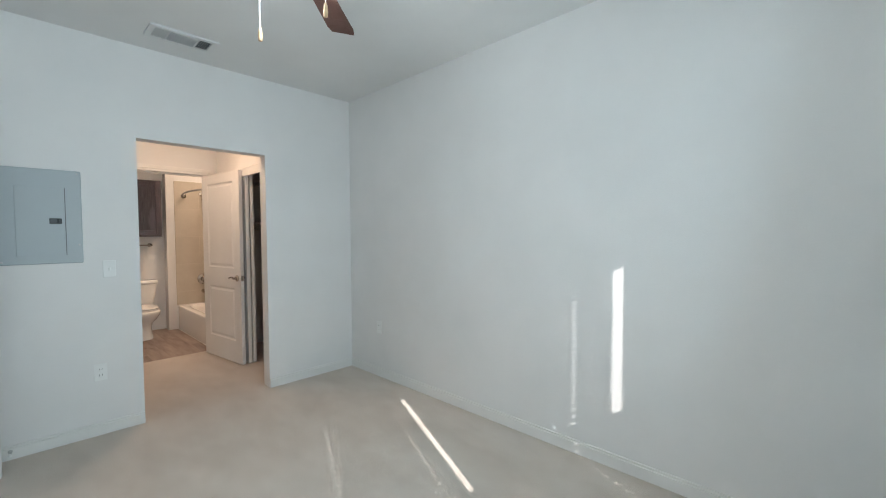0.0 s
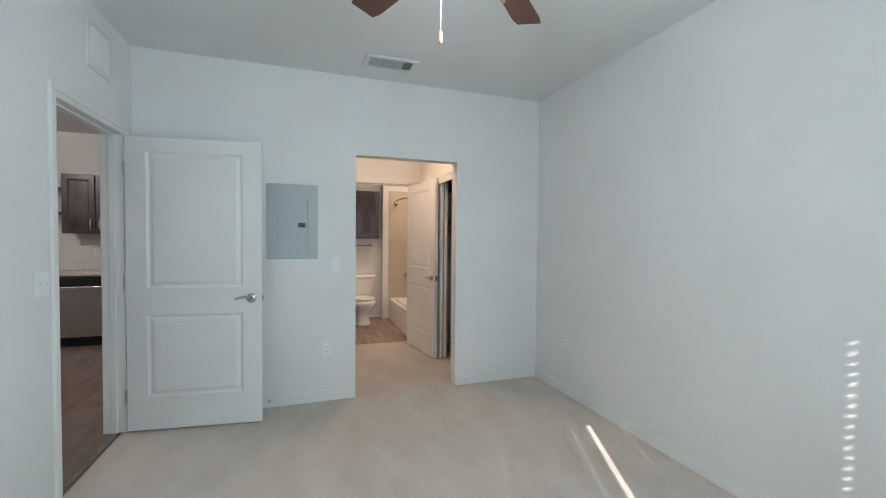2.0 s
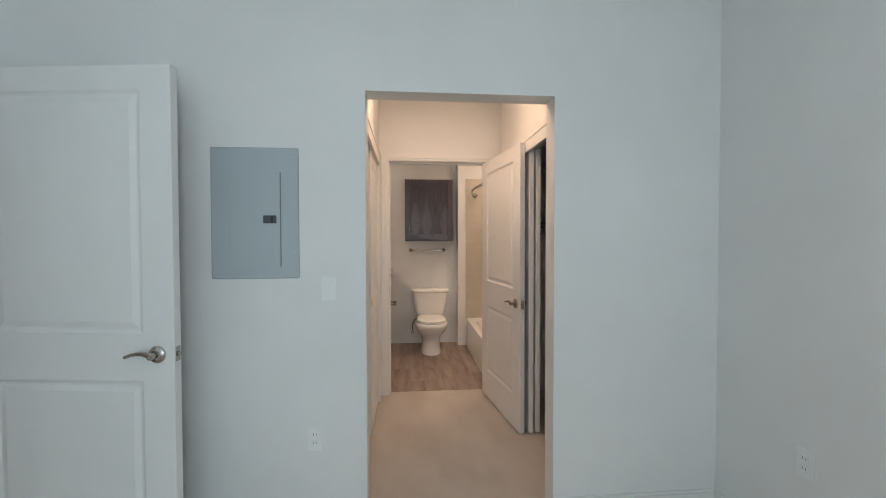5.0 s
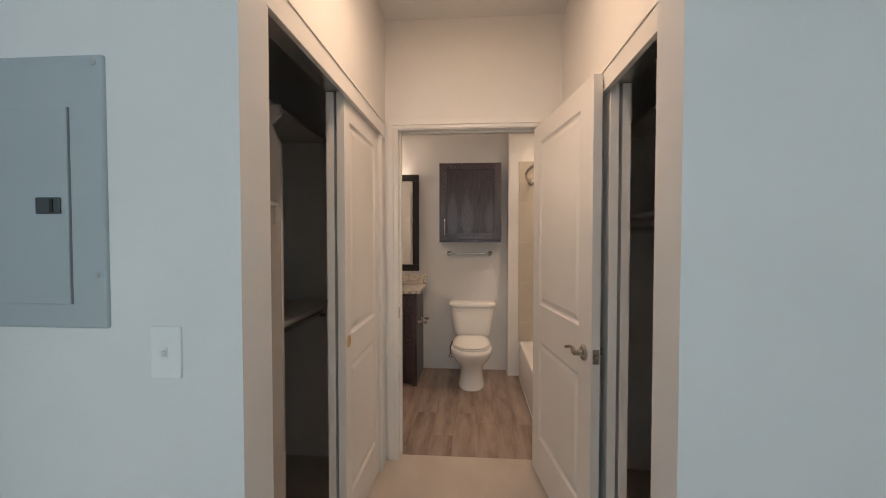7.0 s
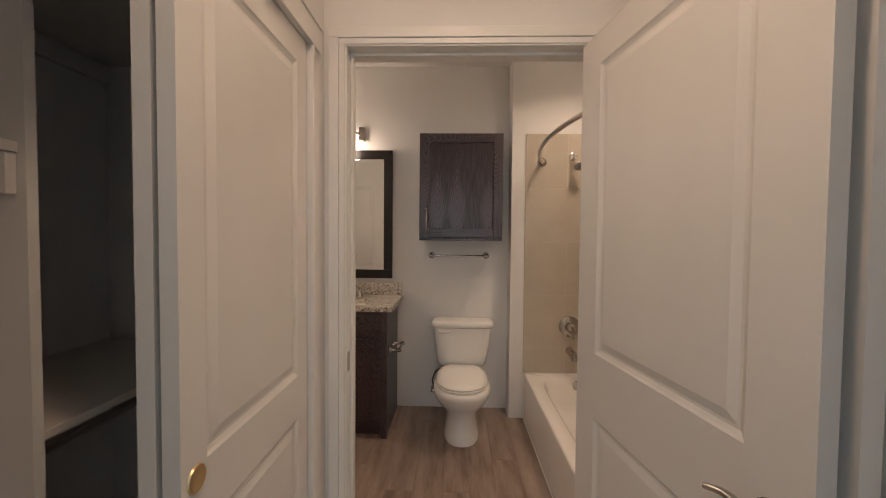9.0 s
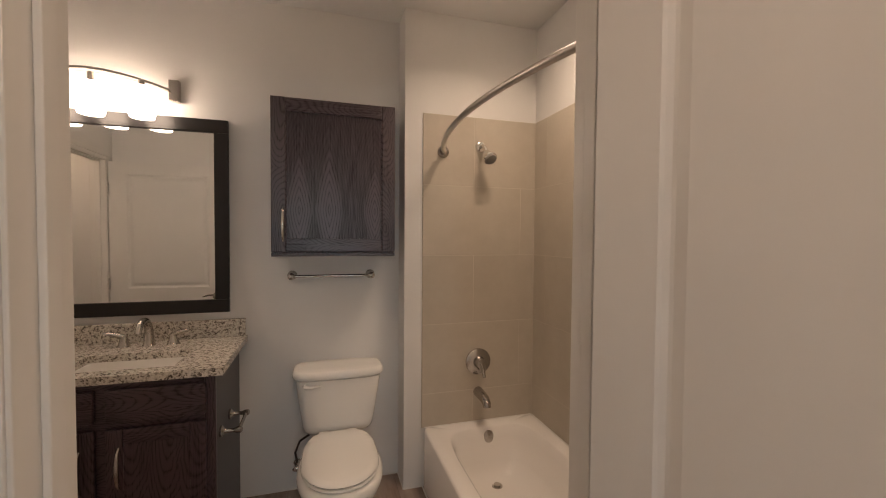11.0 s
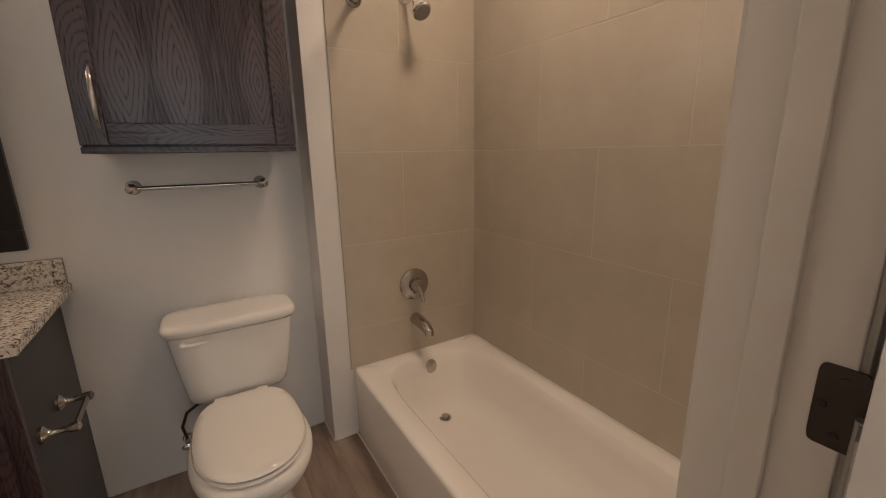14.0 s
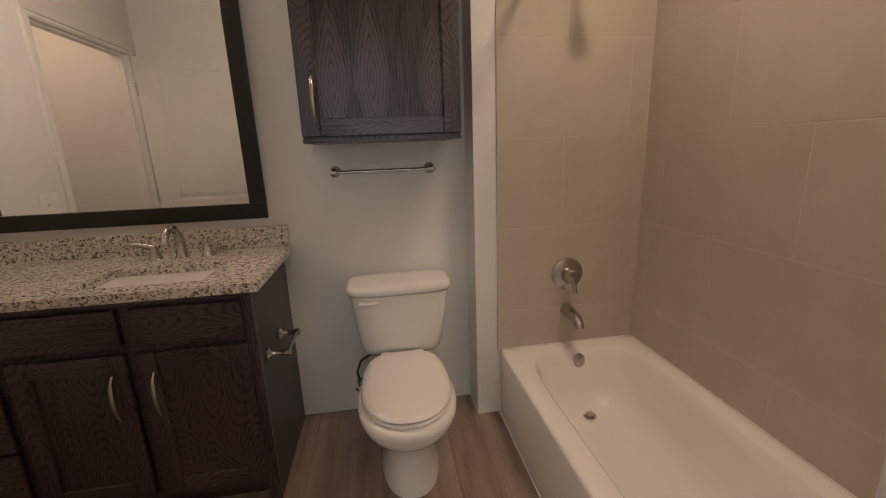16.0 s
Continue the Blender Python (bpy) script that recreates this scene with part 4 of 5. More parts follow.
def faucet():
    f = thing("faucet", "brushed nickel widespread faucet with two lever handles", "faucet", pose(-0.42, 3.30, 0.9))
    pts, rad = [], []
    for k in range(14):
        a = math.pi * 0.93 * k / 13
        pts.append((0, 0.012 - 0.062 * (1 - math.cos(a)), 0.07 + 0.06 * math.sin(a)))
        rad.append(0.0185 - 0.005 * k / 13)
    part("spout", tube([(0, 0.012, 0.0), (0, 0.012, 0.01)] + pts, [0.030, 0.0235] + rad, 16), M_NICKEL, f, smooth=True)
    for s in (-1, 1):
        h = lathe([(0.029, 0), (0.025, 0.008), (0.018, 0.03), (0.015, 0.052), (0.0, 0.057)], 20, Matrix.Translation((0.104 * s, 0.01, 0)))
        tube([(0.104 * s, 0.01, 0.046), (0.125 * s, 0.004, 0.055), (0.155 * s, -0.004, 0.066), (0.182 * s, -0.010, 0.071)], [0.014, 0.0125, 0.0095, 0.006], 12, bm=h)
        part("handle", h, M_NICKEL, f, smooth=True)


faucet()


def paper_holder():
    p = thing("toilet_paper_holder", "brushed nickel two-post paper holder on the vanity side", "paper holder", pose(VX1, 3.04, 0.585))
    for y in (2.955, 3.135):
        m = Matrix.Translation((VX1, y, 0.585)) @ Matrix.Rotation(radians(90), 4, "Y")
        part("post", lathe([(0.024, -0.002), (0.024, 0.006), (0.014, 0.014), (0.009, 0.022), (0.009, 0.055), (0.014, 0.066), (0.014, 0.082), (0.006, 0.088)], 20, m), M_NICKEL, p, world=True, smooth=True)
    part("roller", tube([(VX1 + 0.073, 2.967, 0.585), (VX1 + 0.073, 3.123, 0.585)], 0.0075, 14), M_NICKEL, p, world=True, smooth=True)


paper_holder()


def wall_mirror():
    m = thing("wall_mirror", "large mirror in a wide black frame above the vanity", "mirror", pose(-0.635, TY1, 1.04))
    x0, x1, z0, z1, w = -1.19, -0.078, 1.034, 2.045, 0.068
    y = TY1 - 0.001
    part("glass", box(x0 + w - 0.005, x1 - w + 0.005, y - 0.011, y - 0.005, z0 + w - 0.005, z1 - w + 0.005), M_MIRROR, m, "silvered mirror glass", world=True)
    for a, b, c, d in ((x0, x1, z0, z0 + w), (x0, x1, z1 - w, z1), (x0, x0 + w, z0 + w + 0.0003, z1 - w - 0.0003), (x1 - w, x1, z0 + w + 0.0003, z1 - w - 0.0003)):
        part("frame_rail", box(a, b, y - 0.024, y, c, d, 0.003), M_FRAME, m, world=True)


wall_mirror()


def vanity_light():
    v = thing("vanity_light", "brushed nickel bath bar with three lit glass shades", "wall light", pose(-0.633, TY1, 2.19))
    pts = [(-0.925 + 0.584 * k / 16, TY1 - 0.034 - 0.092 * math.sin(math.pi * k / 16) ** 0.8, 2.168 + 0.036 * math.sin(math.pi * k / 16)) for k in range(17)]
    strip = loft([[(x, y - 0.024, z - 0.005), (x, y + 0.020, z - 0.005), (x, y + 0.020, z + 0.006), (x, y - 0.024, z + 0.006)] for x, y, z in pts])
    part("arm", strip, M_NICKEL, v, "bowed flat nickel strip", world=True, smooth=True)
    for x in (-0.321, -0.945):
        part("end_block", box(x - 0.024, x + 0.024, TY1 - 0.038, TY1 - 0.001, 2.116, 2.224, 0.003), M_NICKEL, v, world=True)
    for sx, top in ((-0.424, 2.183), (-0.626, 2.197), (-0.828, 2.183)):
        part("socket", lathe([(0.012, 2.154), (0.013, 2.160), (0.013, top), (0.008, top + 0.004)], 18, Matrix.Translation((sx, 3.282, -0.008))), M_NICKEL, v, world=True, smooth=True)
        part("shade", lathe([(0.049, 2.006), (0.054, 2.024), (0.055, 2.09), (0.053, 2.138), (0.046, 2.150), (0.014, 2.154)], 28, Matrix.Translation((sx, 3.282, -0.008))), M_SHADE, v, "glowing frosted glass shade", world=True, smooth=True)


vanity_light()


# ---------------------------------------------------------------- toilet
def egg(cx, yb, yf, hx, z, n=44, sharp=2.35, back=2.5):
    """A seat outline: squarer at the back (yb), round at the front (yf)."""
    cy, hy = (yb + yf) / 2, (yb - yf) / 2
    out = []
    for k in range(n):
        a = 2 * math.pi * k / n
        c, s = math.cos(a), math.sin(a)
        p = back if s > 0 else sharp
        wide = hx * (1.0 if s < 0 else 1 - 0.12 * s)
        out.append((cx + wide * math.copysign(abs(c) ** (2 / p), c), cy + hy * math.copysign(abs(s) ** (2 / p), s), z))
    return out


def toilet(cx):
    t = thing("toilet", "white china two-piece toilet with the lid closed", "toilet", pose(cx, 3.1, 0))
    b = [egg(cx, 3.30, 2.788, 0.124, 0.0), egg(cx, 3.30, 2.791, 0.123, 0.025), egg(cx, 3.28, 2.812, 0.114, 0.06), egg(cx, 3.27, 2.825, 0.108, 0.14),
         egg(cx, 3.27, 2.81, 0.120, 0.20), egg(cx, 3.26, 2.735, 0.160, 0.255), egg(cx, 3.24, 2.685, 0.186, 0.31), egg(cx, 3.22, 2.668, 0.193, 0.345), egg(cx, 3.21, 2.668, 0.192, 0.368), egg(cx, 3.20, 2.682, 0.182, 0.380), egg(cx, 3.20, 2.70, 0.165, 0.384)]
    part("bowl", loft(b), M_CHINA, t, world=True, smooth=True, angle=60)
    part("seat", loft([egg(cx, 3.178, 2.688, 0.172, 0.3855, 44, 2.2, 3.6), egg(cx, 3.178, 2.682, 0.176, 0.393, 44, 2.2, 3.6), egg(cx, 3.178, 2.686, 0.174, 0.401, 44, 2.2, 3.6)]), M_CHINA, t, world=True, smooth=True)
    part("lid", loft([egg(cx, 3.184, 2.690, 0.170, 0.4035, 44, 2.2, 3.6), egg(cx, 3.184, 2.684, 0.174, 0.410, 44, 2.2, 3.6), egg(cx, 3.184, 2.690, 0.170, 0.418, 44, 2.2, 3.6), egg(cx, 3.165, 2.72, 0.14, 0.4225, 44, 2.2, 3.6), egg(cx, 3.08, 2.80, 0.07, 0.4235, 44, 2.2, 3.6)]), M_CHINA, t, world=True, smooth=True, angle=60)
    for s in (-1, 1):
        part("lid_hinge", box(cx + s * 0.075 - 0.022, cx + s * 0.075 + 0.022, 3.165, 3.199, 0.3865, 0.416, 0.006, 3), M_CHINA, t, world=True, smooth=True)
    part("tank", loft([rounded(cx + 0.003, 3.29, 0.130, 0.055, 0.3865, 4), rounded(cx + 0.003, 3.29, 0.163, 0.075, 0.391, 4.5), rounded(cx + 0.003, 3.29, 0.178, 0.085, 0.408, 5), rounded(cx + 0.004, 3.289, 0.187, 0.090, 0.44, 5), rounded(cx + 0.005, 3.288, 0.205, 0.098, 0.56, 5.5), rounded(cx + 0.006, 3.286, 0.221, 0.107, 0.688, 6)]), M_CHINA, t, world=True, smooth=True, angle=60)
    lid = [rounded(cx + 0.006, 3.284, 0.222, 0.109, 0.6885, 4.6)]
    for k in range(9):
        a = math.pi * (k / 8 - 0.5)
        lid.append(rounded(cx + 0.006, 3.284, 0.216 + 0.022 * math.cos(a), 0.099 + 0.021 * math.cos(a), 0.713 + 0.024 * math.sin(a), 4.6))
    lid.append(rounded(cx + 0.006, 3.284, 0.15, 0.05, 0.7385, 5))
    part("tank_lid", loft(lid), M_CHINA, t, world=True, smooth=True, angle=60)
    lev = lathe([(0.013, 0), (0.012, 0.012), (0.0, 0.014)], 16, Matrix.Translation((cx - 0.165, 3.182, 0.665)) @ Matrix.Rotation(radians(90), 4, "X"))
    tube([(cx - 0.168, 3.168, 0.665), (cx - 0.13, 3.162, 0.664), (cx - 0.085, 3.164, 0.668)], [0.009, 0.008, 0.006], 10, bm=lev)
    part("flush_lever", lev, M_CHINA, t, world=True, smooth=True)
    v = tube([(cx - 0.215, TY1, 0.155), (cx - 0.215, 3.37, 0.155)], 0.011, 12)
    tube([(cx - 0.215, 3.365, 0.145), (cx - 0.215, 3.365, 0.185)], 0.013, 12, bm=v)
    lathe([(0.022, 0), (0.022, 0.004), (0.012, 0.006)], 18, Matrix.Translation((cx - 0.215, TY1 - 0.0005, 0.155)) @ Matrix.Rotation(radians(90), 4, "X"), bm=v)
    kn = lathe([(0.006, 0.0), (0.017, 0.004), (0.018, 0.012), (0.012, 0.016), (0.0, 0.017)], 18, Matrix.Translation((cx - 0.215, 3.352, 0.155)) @ Matrix.Rotation(radians(90), 4, "X"), sx=1.35, sy=0.75)
    part("valve_handle", kn, M_CHROME, t, "oval chrome valve handle", world=True, smooth=True)
    part("supply_valve", v, M_CHROME, t, "chrome supply stop valve", world=True, smooth=True)
    hose = [(cx - 0.215, 3.365, 0.18), (cx - 0.225, 3.36, 0.24), (cx - 0.20, 3.34, 0.31), (cx - 0.14, 3.31, 0.36), (cx - 0.125, 3.30, 0.40)]
    part("supply_hose", tube(hose, 0.006, 10), M_HINGE, t, "dark braided steel supply hose", world=True, smooth=True)


toilet(0.476)


# ---------------------------------------------------------------- bathtub and shower
def bathtub():
    t = thing("bathtub", "white enamelled alcove bathtub with a straight apron", "bathtub", pose(1.3, 2.5, 0))
    cx, cy, hx, hy = (0.952 + TX1 - 0.001) / 2, (TY0 + 0.001 + WET_Y - 0.001) / 2, (TX1 - 0.001 - 0.952) / 2, (WET_Y - TY0 - 0.002) / 2
    n = 72

    def shift(r, sx):
        return [(x + sx, y, z) for x, y, z in r]

    RIM = 0.345
    bx, by = cx + 0.005, cy + 0.012
    rings = [rounded(cx, cy, hx, hy, 0.0, 60, n), rounded(cx, cy, hx, hy, RIM - 0.014, 60, n), rounded(cx, cy, hx - 0.004, hy - 0.0, RIM - 0.004, 50, n), rounded(cx, cy, hx - 0.012, hy - 0.001, RIM, 40, n),
             rounded(bx, by, hx - 0.075, hy - 0.085, RIM, 5.5, n), rounded(bx, by, hx - 0.086, hy - 0.096, RIM - 0.008, 5.5, n), rounded(bx, by, hx - 0.098, hy - 0.112, RIM - 0.06, 5.2, n),
             rounded(bx, by + 0.02, hx - 0.125, hy - 0.15, RIM - 0.19, 5, n), rounded(bx, by + 0.03, hx - 0.155, hy - 0.20, 0.095, 4.4, n), rounded(bx, by + 0.03, hx - 0.21, hy - 0.27, 0.070, 4, n), rounded(bx, by + 0.03, 0.04, 0.10, 0.062, 3, n)]
    part("tub_shell", loft(rings), M_TUB, t, world=True, smooth=True, angle=50)
    part("drain", lathe([(0.03, 0.0), (0.028, 0.004), (0.018, 0.003), (0.017, 0.012), (0.0, 0.014)], 24, Matrix.Translation((1.318, 3.02, 0.073))), M_NICKEL, t, "brushed nickel drain stopper", world=True, smooth=True)
    m = Matrix.Translation((1.318, 3.152, 0.287)) @ Matrix.Rotation(radians(78), 4, "X")
    part("overflow_plate", lathe([(0.037, 0.0), (0.036, 0.006), (0.028, 0.010), (0.0, 0.012)], 28, m), M_NICKEL, t, "brushed nickel overflow plate", world=True, smooth=True)
    part("caulk_line", box(0.944, 0.9515, TY0 + 0.002, WET_Y, 0.0, 0.006, 0.002), M_CAULK, t, "white caulk along the floor", world=True)


bathtub()
solid("trim_caulk_bath", box(VX1 + 0.002, WET_X - 0.006, TY1 - 0.006, TY1 - 0.0005, 0.0, 0.007, 0.002), M_CAULK, "white caulk line where bathroom wall meets floor", "trim")
bmk = box(WET_X - 0.006, WET_X - 0.0005, WET_Y - 0.006, TY1, 0.0, 0.007, 0.002)
box(WET_X, 0.944, WET_Y - 0.006, WET_Y - 0.0005, 0.0, 0.007, 0.002, bm=bmk)
solid("trim_caulk_wet_wall", bmk, M_CAULK, "white caulk line round the plumbing wall", "trim")


def shower_fittings():
    y = WET_Y - 0.010
    v = thing("shower_valve", "brushed nickel round tub valve with a lever", "shower valve", pose(1.282, y, 0.705))
    m = Matrix.Translation((1.282, y, 0.705)) @ Matrix.Rotation(radians(90), 4, "X")
    part("escutcheon", lathe([(0.078, 0), (0.077, 0.006), (0.068, 0.012), (0.035, 0.016), (0.030, 0.05), (0.026, 0.058), (0.0, 0.060)], 36, m), M_NICKEL, v, world=True, smooth=True)
    part("lever", tube([(1.282, y - 0.05, 0.705), (1.292, y - 0.06, 0.67), (1.300, y - 0.058, 0.625)], [0.014, 0.011, 0.008], 12), M_NICKEL, v, world=True, smooth=True)
    s = thing("tub_spout", "brushed nickel tub spout on the tiled wall", "tub spout", pose(1.285, y, 0.52))
    part("spout", tube([(1.285, y, 0.523), (1.285, y - 0.03, 0.523), (1.287, y - 0.10, 0.515), (1.288, y - 0.128, 0.498), (1.288, y - 0.132, 0.480)], [0.031, 0.030, 0.027, 0.024, 0.021], 18), M_NICKEL, s, world=True, smooth=True)
    h = thing("wall_shower", "chrome shower head on a short bent arm", "shower", pose(1.284, y, 1.965))
    m = Matrix.Translation((1.284, y, 1.968)) @ Matrix.Rotation(radians(90), 4, "X")
    part("flange", lathe([(0.032, 0), (0.028, 0.008), (0.012, 0.013)], 24, m), M_CHROME, h, world=True, smooth=True)
    part("arm", tube([(1.284, y - 0.006, 1.968), (1.284, y - 0.040, 1.966), (1.284, y - 0.066, 1.954), (1.285, y - 0.092, 1.926)], 0.0105, 12), M_CHROME, h, world=True, smooth=True)
    neck = Vector((1.285, y - 0.090, 1.928))
    m = look(neck, neck - Vector((0.10, -0.58, -0.70)))
    hd = part("head", lathe([(0.012, 0), (0.016, 0.014), (0.024, 0.03), (0.036, 0.05), (0.040, 0.066), (0.036, 0.072)], 28, m), M_CHROME, h, world=True, smooth=True)
    part("spray_face", lathe([(0.034, 0.0725), (0.033, 0.076), (0.0, 0.077)], 28, m), M_RUBBER, hd, "grey spray face", world=True)


shower_fittings()


def curtain_rod():
    r = thing("shower_curtain_rod", "brushed nickel curved shower curtain rod", "curtain rod", pose(1.05, 2.5, 1.92))
    y0, y1 = TY0, WET_Y - 0.009
    pts = []
    for k in range(33):
        s = k / 32
        pts.append((1.062 - 0.128 * math.sin(math.pi * s) ** 0.8, y0 + 0.012 + (y1 - y0 - 0.024) * s, 1.925))
    part("rod", tube(pts, 0.0125, 16), M_SATIN, r, world=True, smooth=True)
    for yy, s in ((y1, 1), (y0, -1)):
        m = Matrix.Translation((1.058, yy, 1.925)) @ Matrix.Rotation(radians(90 * s), 4, "X")
        part("flange", lathe([(0.034, 0.0), (0.033, 0.006), (0.022, 0.012), (0.018, 0.03), (0.014, 0.032)], 26, m), M_NICKEL, r, world=True, smooth=True)


curtain_rod()


bmv = box(TX1 - 0.014, TX1 - 0.0088, WET_Y - 0.014, WET_Y - 0.0088, 0.347, 2.134, 0.0015)
solid("trim_caulk_corner", bmv, M_GROUT, "pale caulk bead in the tiled corner of the tub", "trim")
bmv = box(0.956, TX1 - 0.015, WET_Y - 0.0135, WET_Y - 0.0088, 0.3455, 0.3505, 0.0015)
box(TX1 - 0.0135, TX1 - 0.0088, TY0 + 0.002, WET_Y - 0.0145, 0.3455, 0.3505, 0.0015, bm=bmv)
solid("trim_caulk_tub", bmv, M_CAULK, "pale caulk bead between tub and tile", "trim")


# ---------------------------------------------------------------- kitchen seen through the bedroom door
KF = 2.58      # face of the base cabinets
KY = KF - 0.0105


def base_cabinet(x0, x1, doors, label):
    c = thing("base_cabinet", label, "cabinet", pose((x0 + x1) / 2, 2.9, 0), group="kitchen base cabinets")
    body = box(x0, x1 - 0.001, KF, KY1 - 0.001, 0.10, 0.864, 0.0015)
    box(x0, x1 - 0.001, KF + 0.07, KY1 - 0.001, 0, 0.0995, bm=body)
    part("body", body, M_ESPRESSO, c, world=True)
    w = (x1 - x0) / doors
    for k in range(doors):
        a, b = x0 + k * w + 0.016, x0 + (k + 1) * w - 0.016
        part("drawer_front", box(a, b, KY - 0.0095, KY + 0.0095, 0.715, 0.842, 0.004), M_ESPRESSO, c, world=True)
        bm = panelled(b - a, 0.565, 0.019, [(0.058, b - a - 0.058, 0.058, 0.507)], CAB_MOULD, both=False)
        bm.transform(Matrix.Translation((a, KY, 0.13)))
        d = part("door", bm, M_ESPRESSO, c, world=True)
        hx = b - 0.035 if (k == 0 and doors > 1) or doors == 1 else a + 0.035
        part("handle", bar_pull(hx, KY - 0.0095, 0.52, 0.67), M_SATIN, d, "brushed nickel bow handle", world=True, smooth=True)


def upper_cabinet(x0, x1, doors, label):
    c = thing("upper_cabinet", label, "cabinet", pose((x0 + x1) / 2, 3.0, 1.378), group="kitchen wall cabinets")
    yf = 2.86
    part("body", box(x0, x1, yf, KY1 - 0.001, 1.378, 2.125, 0.002), M_ESPRESSO, c, world=True)
    w = (x1 - x0) / doors
    for k in range(doors):
        a, b = x0 + k * w + 0.012, x0 + (k + 1) * w - 0.012
        bm = panelled(b - a, 0.72, 0.019, [(0.058, b - a - 0.058, 0.058, 0.662)], CAB_MOULD, both=False)
        bm.transform(Matrix.Translation((a, yf - 0.0105, 1.39)))
        d = part("door", bm, M_ESPRESSO, c, world=True)
        hx = b - 0.035 if (k == 0 and doors > 1) else a + 0.035
        part("handle", bar_pull(hx, yf - 0.02, 1.42, 1.57), M_SATIN, d, "brushed nickel bow handle", world=True, smooth=True)


base_cabinet(-5.10, -4.19, 2, "dark espresso kitchen base cabinet beside the sink")
base_cabinet(-4.19, -3.29, 2, "dark espresso kitchen sink base cabinet")
upper_cabinet(-5.05, -4.15, 2, "dark espresso kitchen wall cabinet above the counter")
upper_cabinet(-3.26, -2.55, 2, "dark espresso kitchen wall cabinet above the dishwasher")
for z in (1.615, 1.925):
    solid("floating_shelf", box(-4.148, -3.262, 2.92, KY1 - 0.001, z, z + 0.032, 0.003), M_ESPRESSO, "dark stained wooden open shelf above the kitchen sink", "shelf", kind="thing", group="open kitchen shelves")


def dishwasher():
    d = thing("dishwasher", "stainless steel dishwasher with a black control strip", "dishwasher", pose(-2.98, 2.85, 0))
    part("body", box(-3.283, -2.685, KF, KY1 - 0.005, 0.10, 0.862, 0.003), M_BLACK, d, world=True)
    part("front", box(-3.279, -2.689, KF - 0.028, KF - 0.0005, 0.125, 0.735, 0.006), M_STEEL, d, "brushed stainless front", world=True)
    part("control_strip", box(-3.279, -2.689, KF - 0.026, KF - 0.0005, 0.742, 0.856, 0.005), M_BLACK, d, world=True)
    part("toe_panel", box(-3.275, -2.693, KF + 0.05, KF + 0.06, 0.0, 0.0995), M_BLACK, d, world=True)


dishwasher()
solid("wall_kitchen_end", box(-2.66, -2.55, KF - 0.02, KY1, 0, 0.862), M_WALL, "painted end wall beside the dishwasher", "wall")
ct = thing("kitchen_countertop", "speckled granite kitchen counter", "countertop", pose(-3.8, 2.86, 0.866))
part("slab", box(-5.2, -2.54, KF - 0.03, KY1 - 0.001, 0.866, 0.897, 0.004), M_GRANITE, ct, world=True)
ks = thing("kitchen_sink", "stainless drop-in kitchen sink", "sink", pose(-3.74, 2.86, 0.9))
part("rim", wall_mesh("y", 0.8975, 0.901, -4.05, -3.43, 2.66, 3.06, [(-4.02, -3.46, 2.69, 2.99)]), M_STEEL, ks)
ks.children[0].data.transform(Matrix(((1, 0, 0, 0), (0, 0, 1, 0), (0, 1, 0, 0), (0, 0, 0, 1))))
ks.children[0].data.transform(Matrix.Translation((3.74, -2.86, -0.9)))
kf = thing("kitchen_faucet", "chrome kitchen faucet with a curved spout", "faucet", pose(-3.62, 3.04, 0.901) @ Matrix.Scale(0.82, 4))
part("spout", tube([(0, 0, 0), (0, 0, 0.02), (0, 0, 0.13), (-0.01, -0.02, 0.20), (-0.02, -0.07, 0.225), (-0.03, -0.13, 0.205), (-0.032, -0.15, 0.17)], [0.026, 0.022, 0.017, 0.016, 0.015, 0.014, 0.014], 14), M_NICKEL, kf, smooth=True)
part("handle", tube([(0.02, 0, 0.06), (0.06, -0.01, 0.10), (0.085, -0.015, 0.14)], [0.012, 0.009, 0.006], 10), M_NICKEL, kf, smooth=True)
kv = thing("ceiling_vent", "white metal air register in the kitchen ceiling", "vent", pose(-3.3, 1.2, CEIL))
part("frame", box(-0.17, 0.17, -0.09, 0.09, -0.010, -0.001, 0.003), M_STEELWHITE, kv)
# dark strips laid on a closed plate paint the shade between louvres
for k in range(8):
    part("slat", box(-0.15, 0.15, -0.075 + 0.02 * k, -0.066 + 0.02 * k, -0.0135, -0.0105), M_GAP_SHADE, kv, "dark strip painting the shade in a louvre gap")


# ---------------------------------------------------------------- pieces of walls and floors
def tile_mesh(w, h, th):
    """A tile with eased edges, x 0..w, y 0..-th, z 0..h."""
    e = 0.0016
    b = [(0, 0, 0), (w, 0, 0), (w, 0, h), (0, 0, h)]
    m = [(0, -th + e, 0), (w, -th + e, 0), (w, -th + e, h), (0, -th + e, h)]
    f = [(e, -th, e), (w - e, -th, e), (w - e, -th, h - e), (e, -th, h - e)]
    return loft([b, m, f])


SUR = [(0.346, 0.540), (0.540, 0.940), (0.940, 1.337), (1.337, 1.737), (1.737, 2.136)]
GAP = 0.0022


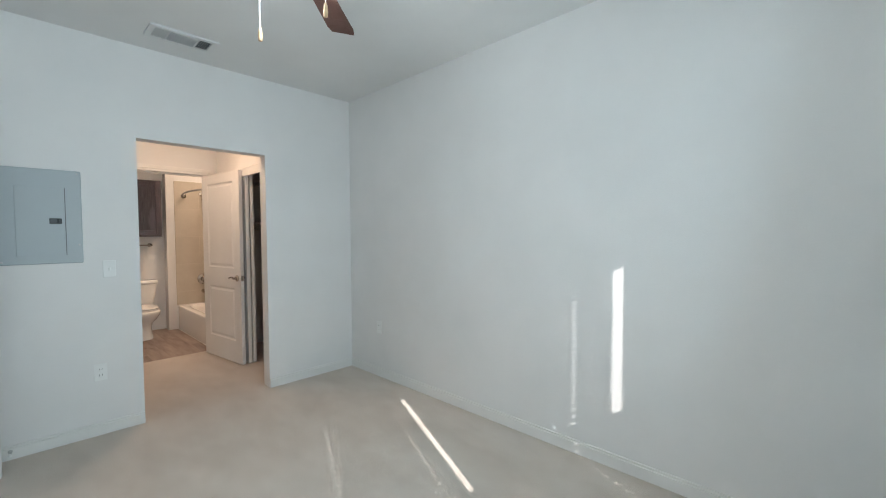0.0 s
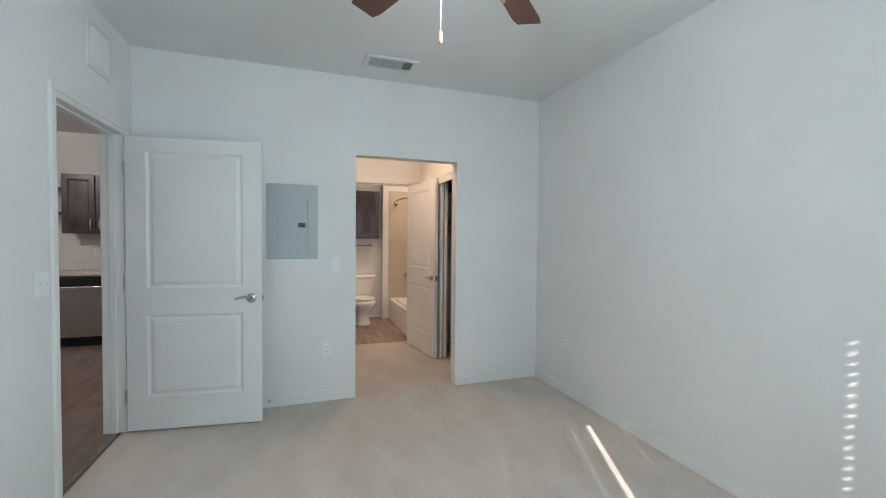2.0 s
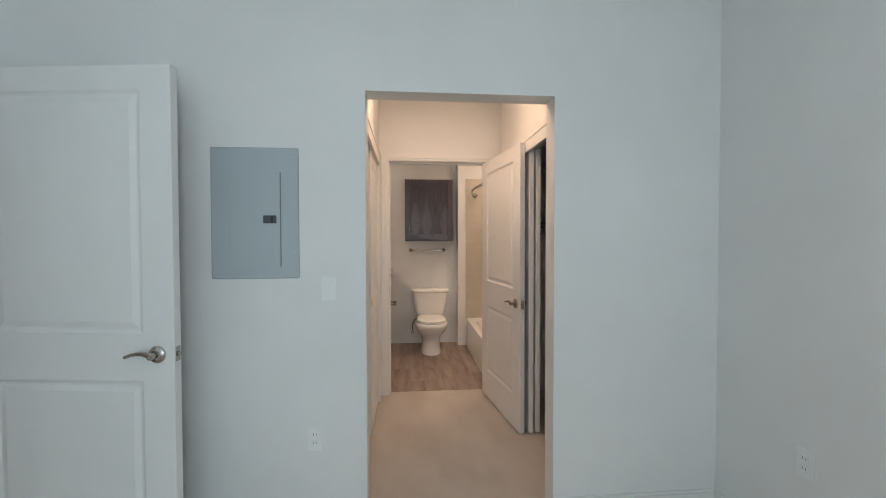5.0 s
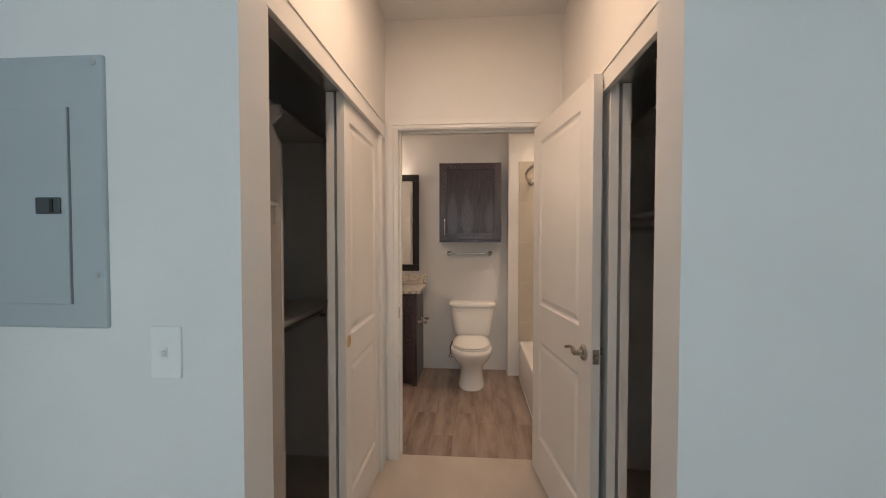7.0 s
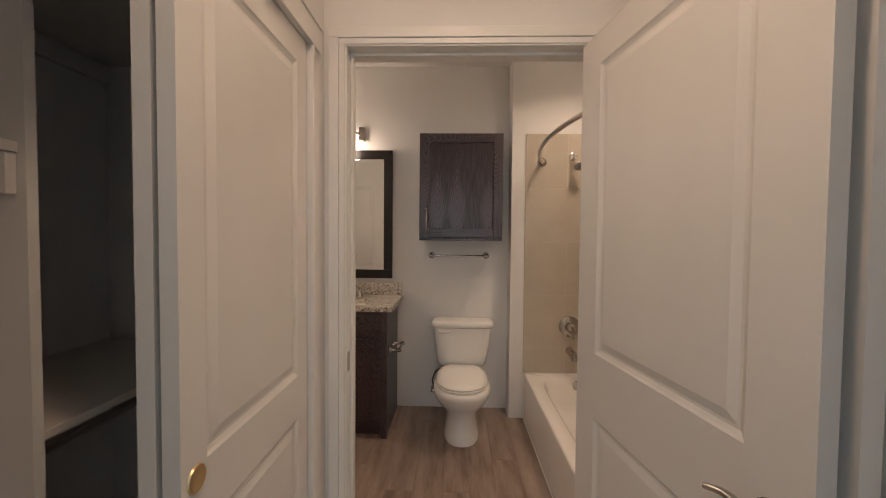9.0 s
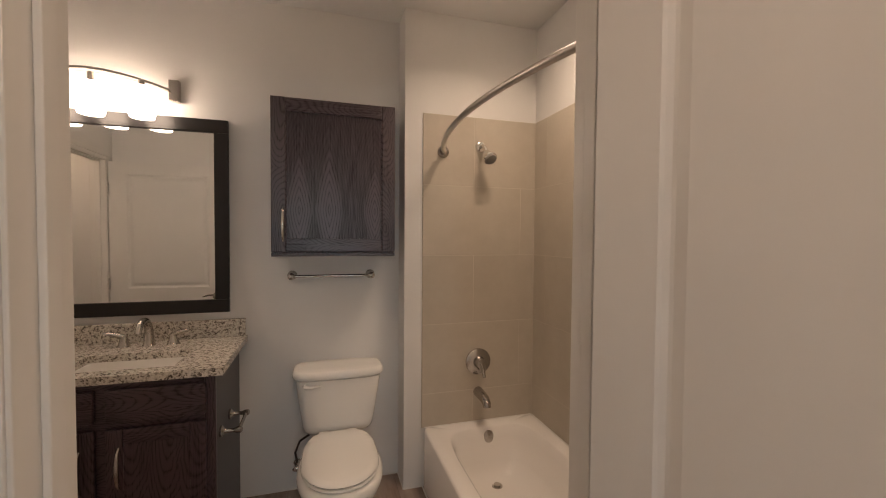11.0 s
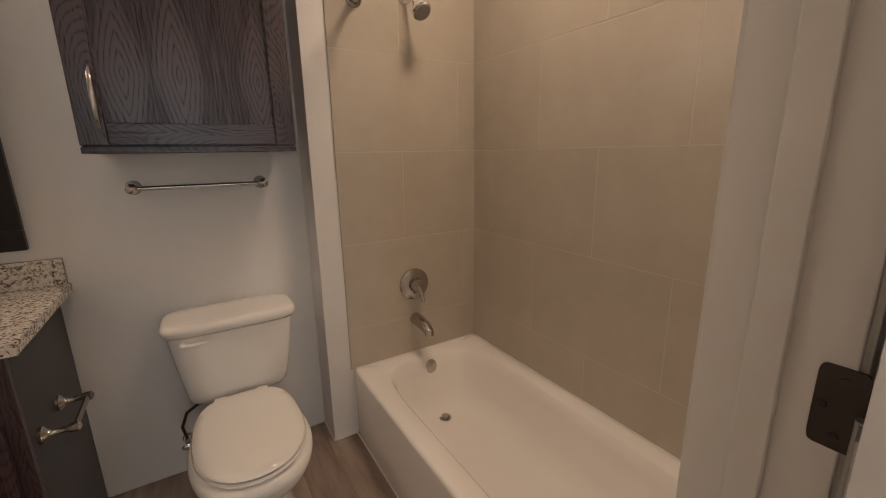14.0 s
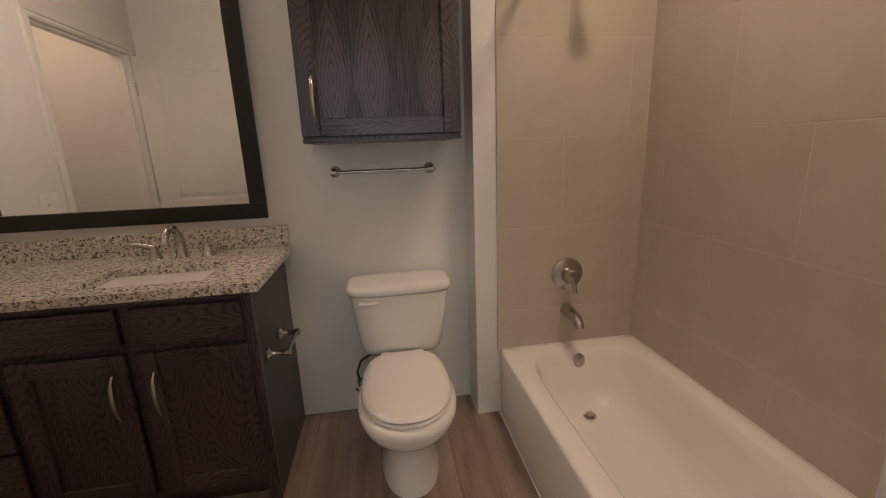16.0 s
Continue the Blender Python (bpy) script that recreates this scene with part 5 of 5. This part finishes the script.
def surround(name, label, m, u0, u1, joints_even, joints_odd):
    s = thing(name, label, "tub surround", m, kind="structure")
    part("grout_bed", box(u0, u1, -0.0078, -0.0005, SUR[0][0], SUR[-1][1], 0), M_GROUT, s)
    for i, (z0, z1) in enumerate(SUR):
        cuts = [u0] + [j for j in (joints_even if i % 2 == 0 else joints_odd) if u0 < j < u1] + [u1]
        for a, b in zip(cuts, cuts[1:]):
            bm = tile_mesh(b - a - GAP, z1 - z0 - GAP, 0.0085)
            bm.transform(Matrix.Translation((a + GAP / 2, 0, z0 + GAP / 2)))
            part("tile", bm, M_TILE, s)


# wet wall: u runs along +x; long wall: u runs from the far corner towards the doorway
surround("trim_surround_head", "beige matt tile on the plumbing wall of the tub", pose(0, WET_Y, 0), 0.940, TX1 - 0.0085, [1.25], [0.98 + 0.57])
surround("trim_surround_side", "beige matt tile on the long wall of the tub", pose(TX1, WET_Y, 0, 0, 0, -90), 0.0, WET_Y - TY0, [0.145, 0.75, 1.355], [0.455, 1.055])


def backsplash():
    s = thing("trim_backsplash", "glossy white subway tile above the kitchen counter", "backsplash", pose(0, KY1, 0), kind="structure")
    part("grout_bed", box(-5.2, -2.55, -0.005, -0.0005, 0.8975, 1.377), M_GROUT, s)
    for r in range(6):
        z = 0.899 + 0.0797 * r
        for k in range(14):
            x = -5.2 + 0.2 * k + (0.1 if r % 2 else 0)
            w = min(0.198, -2.552 - x)
            if w < 0.03:
                continue
            bm = tile_mesh(w, 0.0775, 0.008)
            bm.transform(Matrix.Translation((x, 0, z)))
            part("tile", bm, M_SPLASH_TILE, s)


backsplash()
wall_plate("wall_outlet", "white duplex outlet on the kitchen backsplash", pose(-3.02, KY1 - 0.008, 1.13), "outlet")


def plank_floor(name, label, x0, x1, y0, y1, wide, long, mat, seed):
    rng = random.Random(seed)
    f = thing(name, label, "floor", kind="structure")
    part("underlay", box(x0, x1, y0, y1, -0.018, -0.006), M_RUBBER, f)
    n = math.ceil((x1 - x0) / wide)
    cache = {}
    for i in range(n):
        a = x0 + i * wide
        w = min(wide, x1 - a) - 0.0005
        y = y0 - rng.uniform(0.1, long - 0.1)
        while y < y1:
            p, q = max(y, y0), min(y + long, y1)
            if q - p > 0.02:
                key = (round(w, 3), round(q - p, 3))
                if key not in cache:
                    e, ww, ll = 0.0007, w, q - p - 0.0006
                    lo = [(0, 0, -0.0055), (ww, 0, -0.0055), (ww, ll, -0.0055), (0, ll, -0.0055)]
                    mid = [(0, 0, -e), (ww, 0, -e), (ww, ll, -e), (0, ll, -e)]
                    top = [(e, e, 0), (ww - e, e, 0), (ww - e, ll - e, 0), (e, ll - e, 0)]
                    cache[key] = finish("plank", loft([lo, mid, top]), mat)
                o = new("plank", cache[key])
                o.parent = f
                o.location = (a, p, 0)
            y += long
    return f


plank_floor("floor_bathroom", "grey-brown wood-look vinyl plank floor", -1.62, 0.952, 1.6905, TY1, 0.152, 1.22, M_PLANK, 3)
plank_floor("floor_kitchen", "brown wood-look vinyl plank floor of the kitchen", KX0, -1.6212, BY0, KY1, 0.152, 1.22, M_KPLANK, 5)
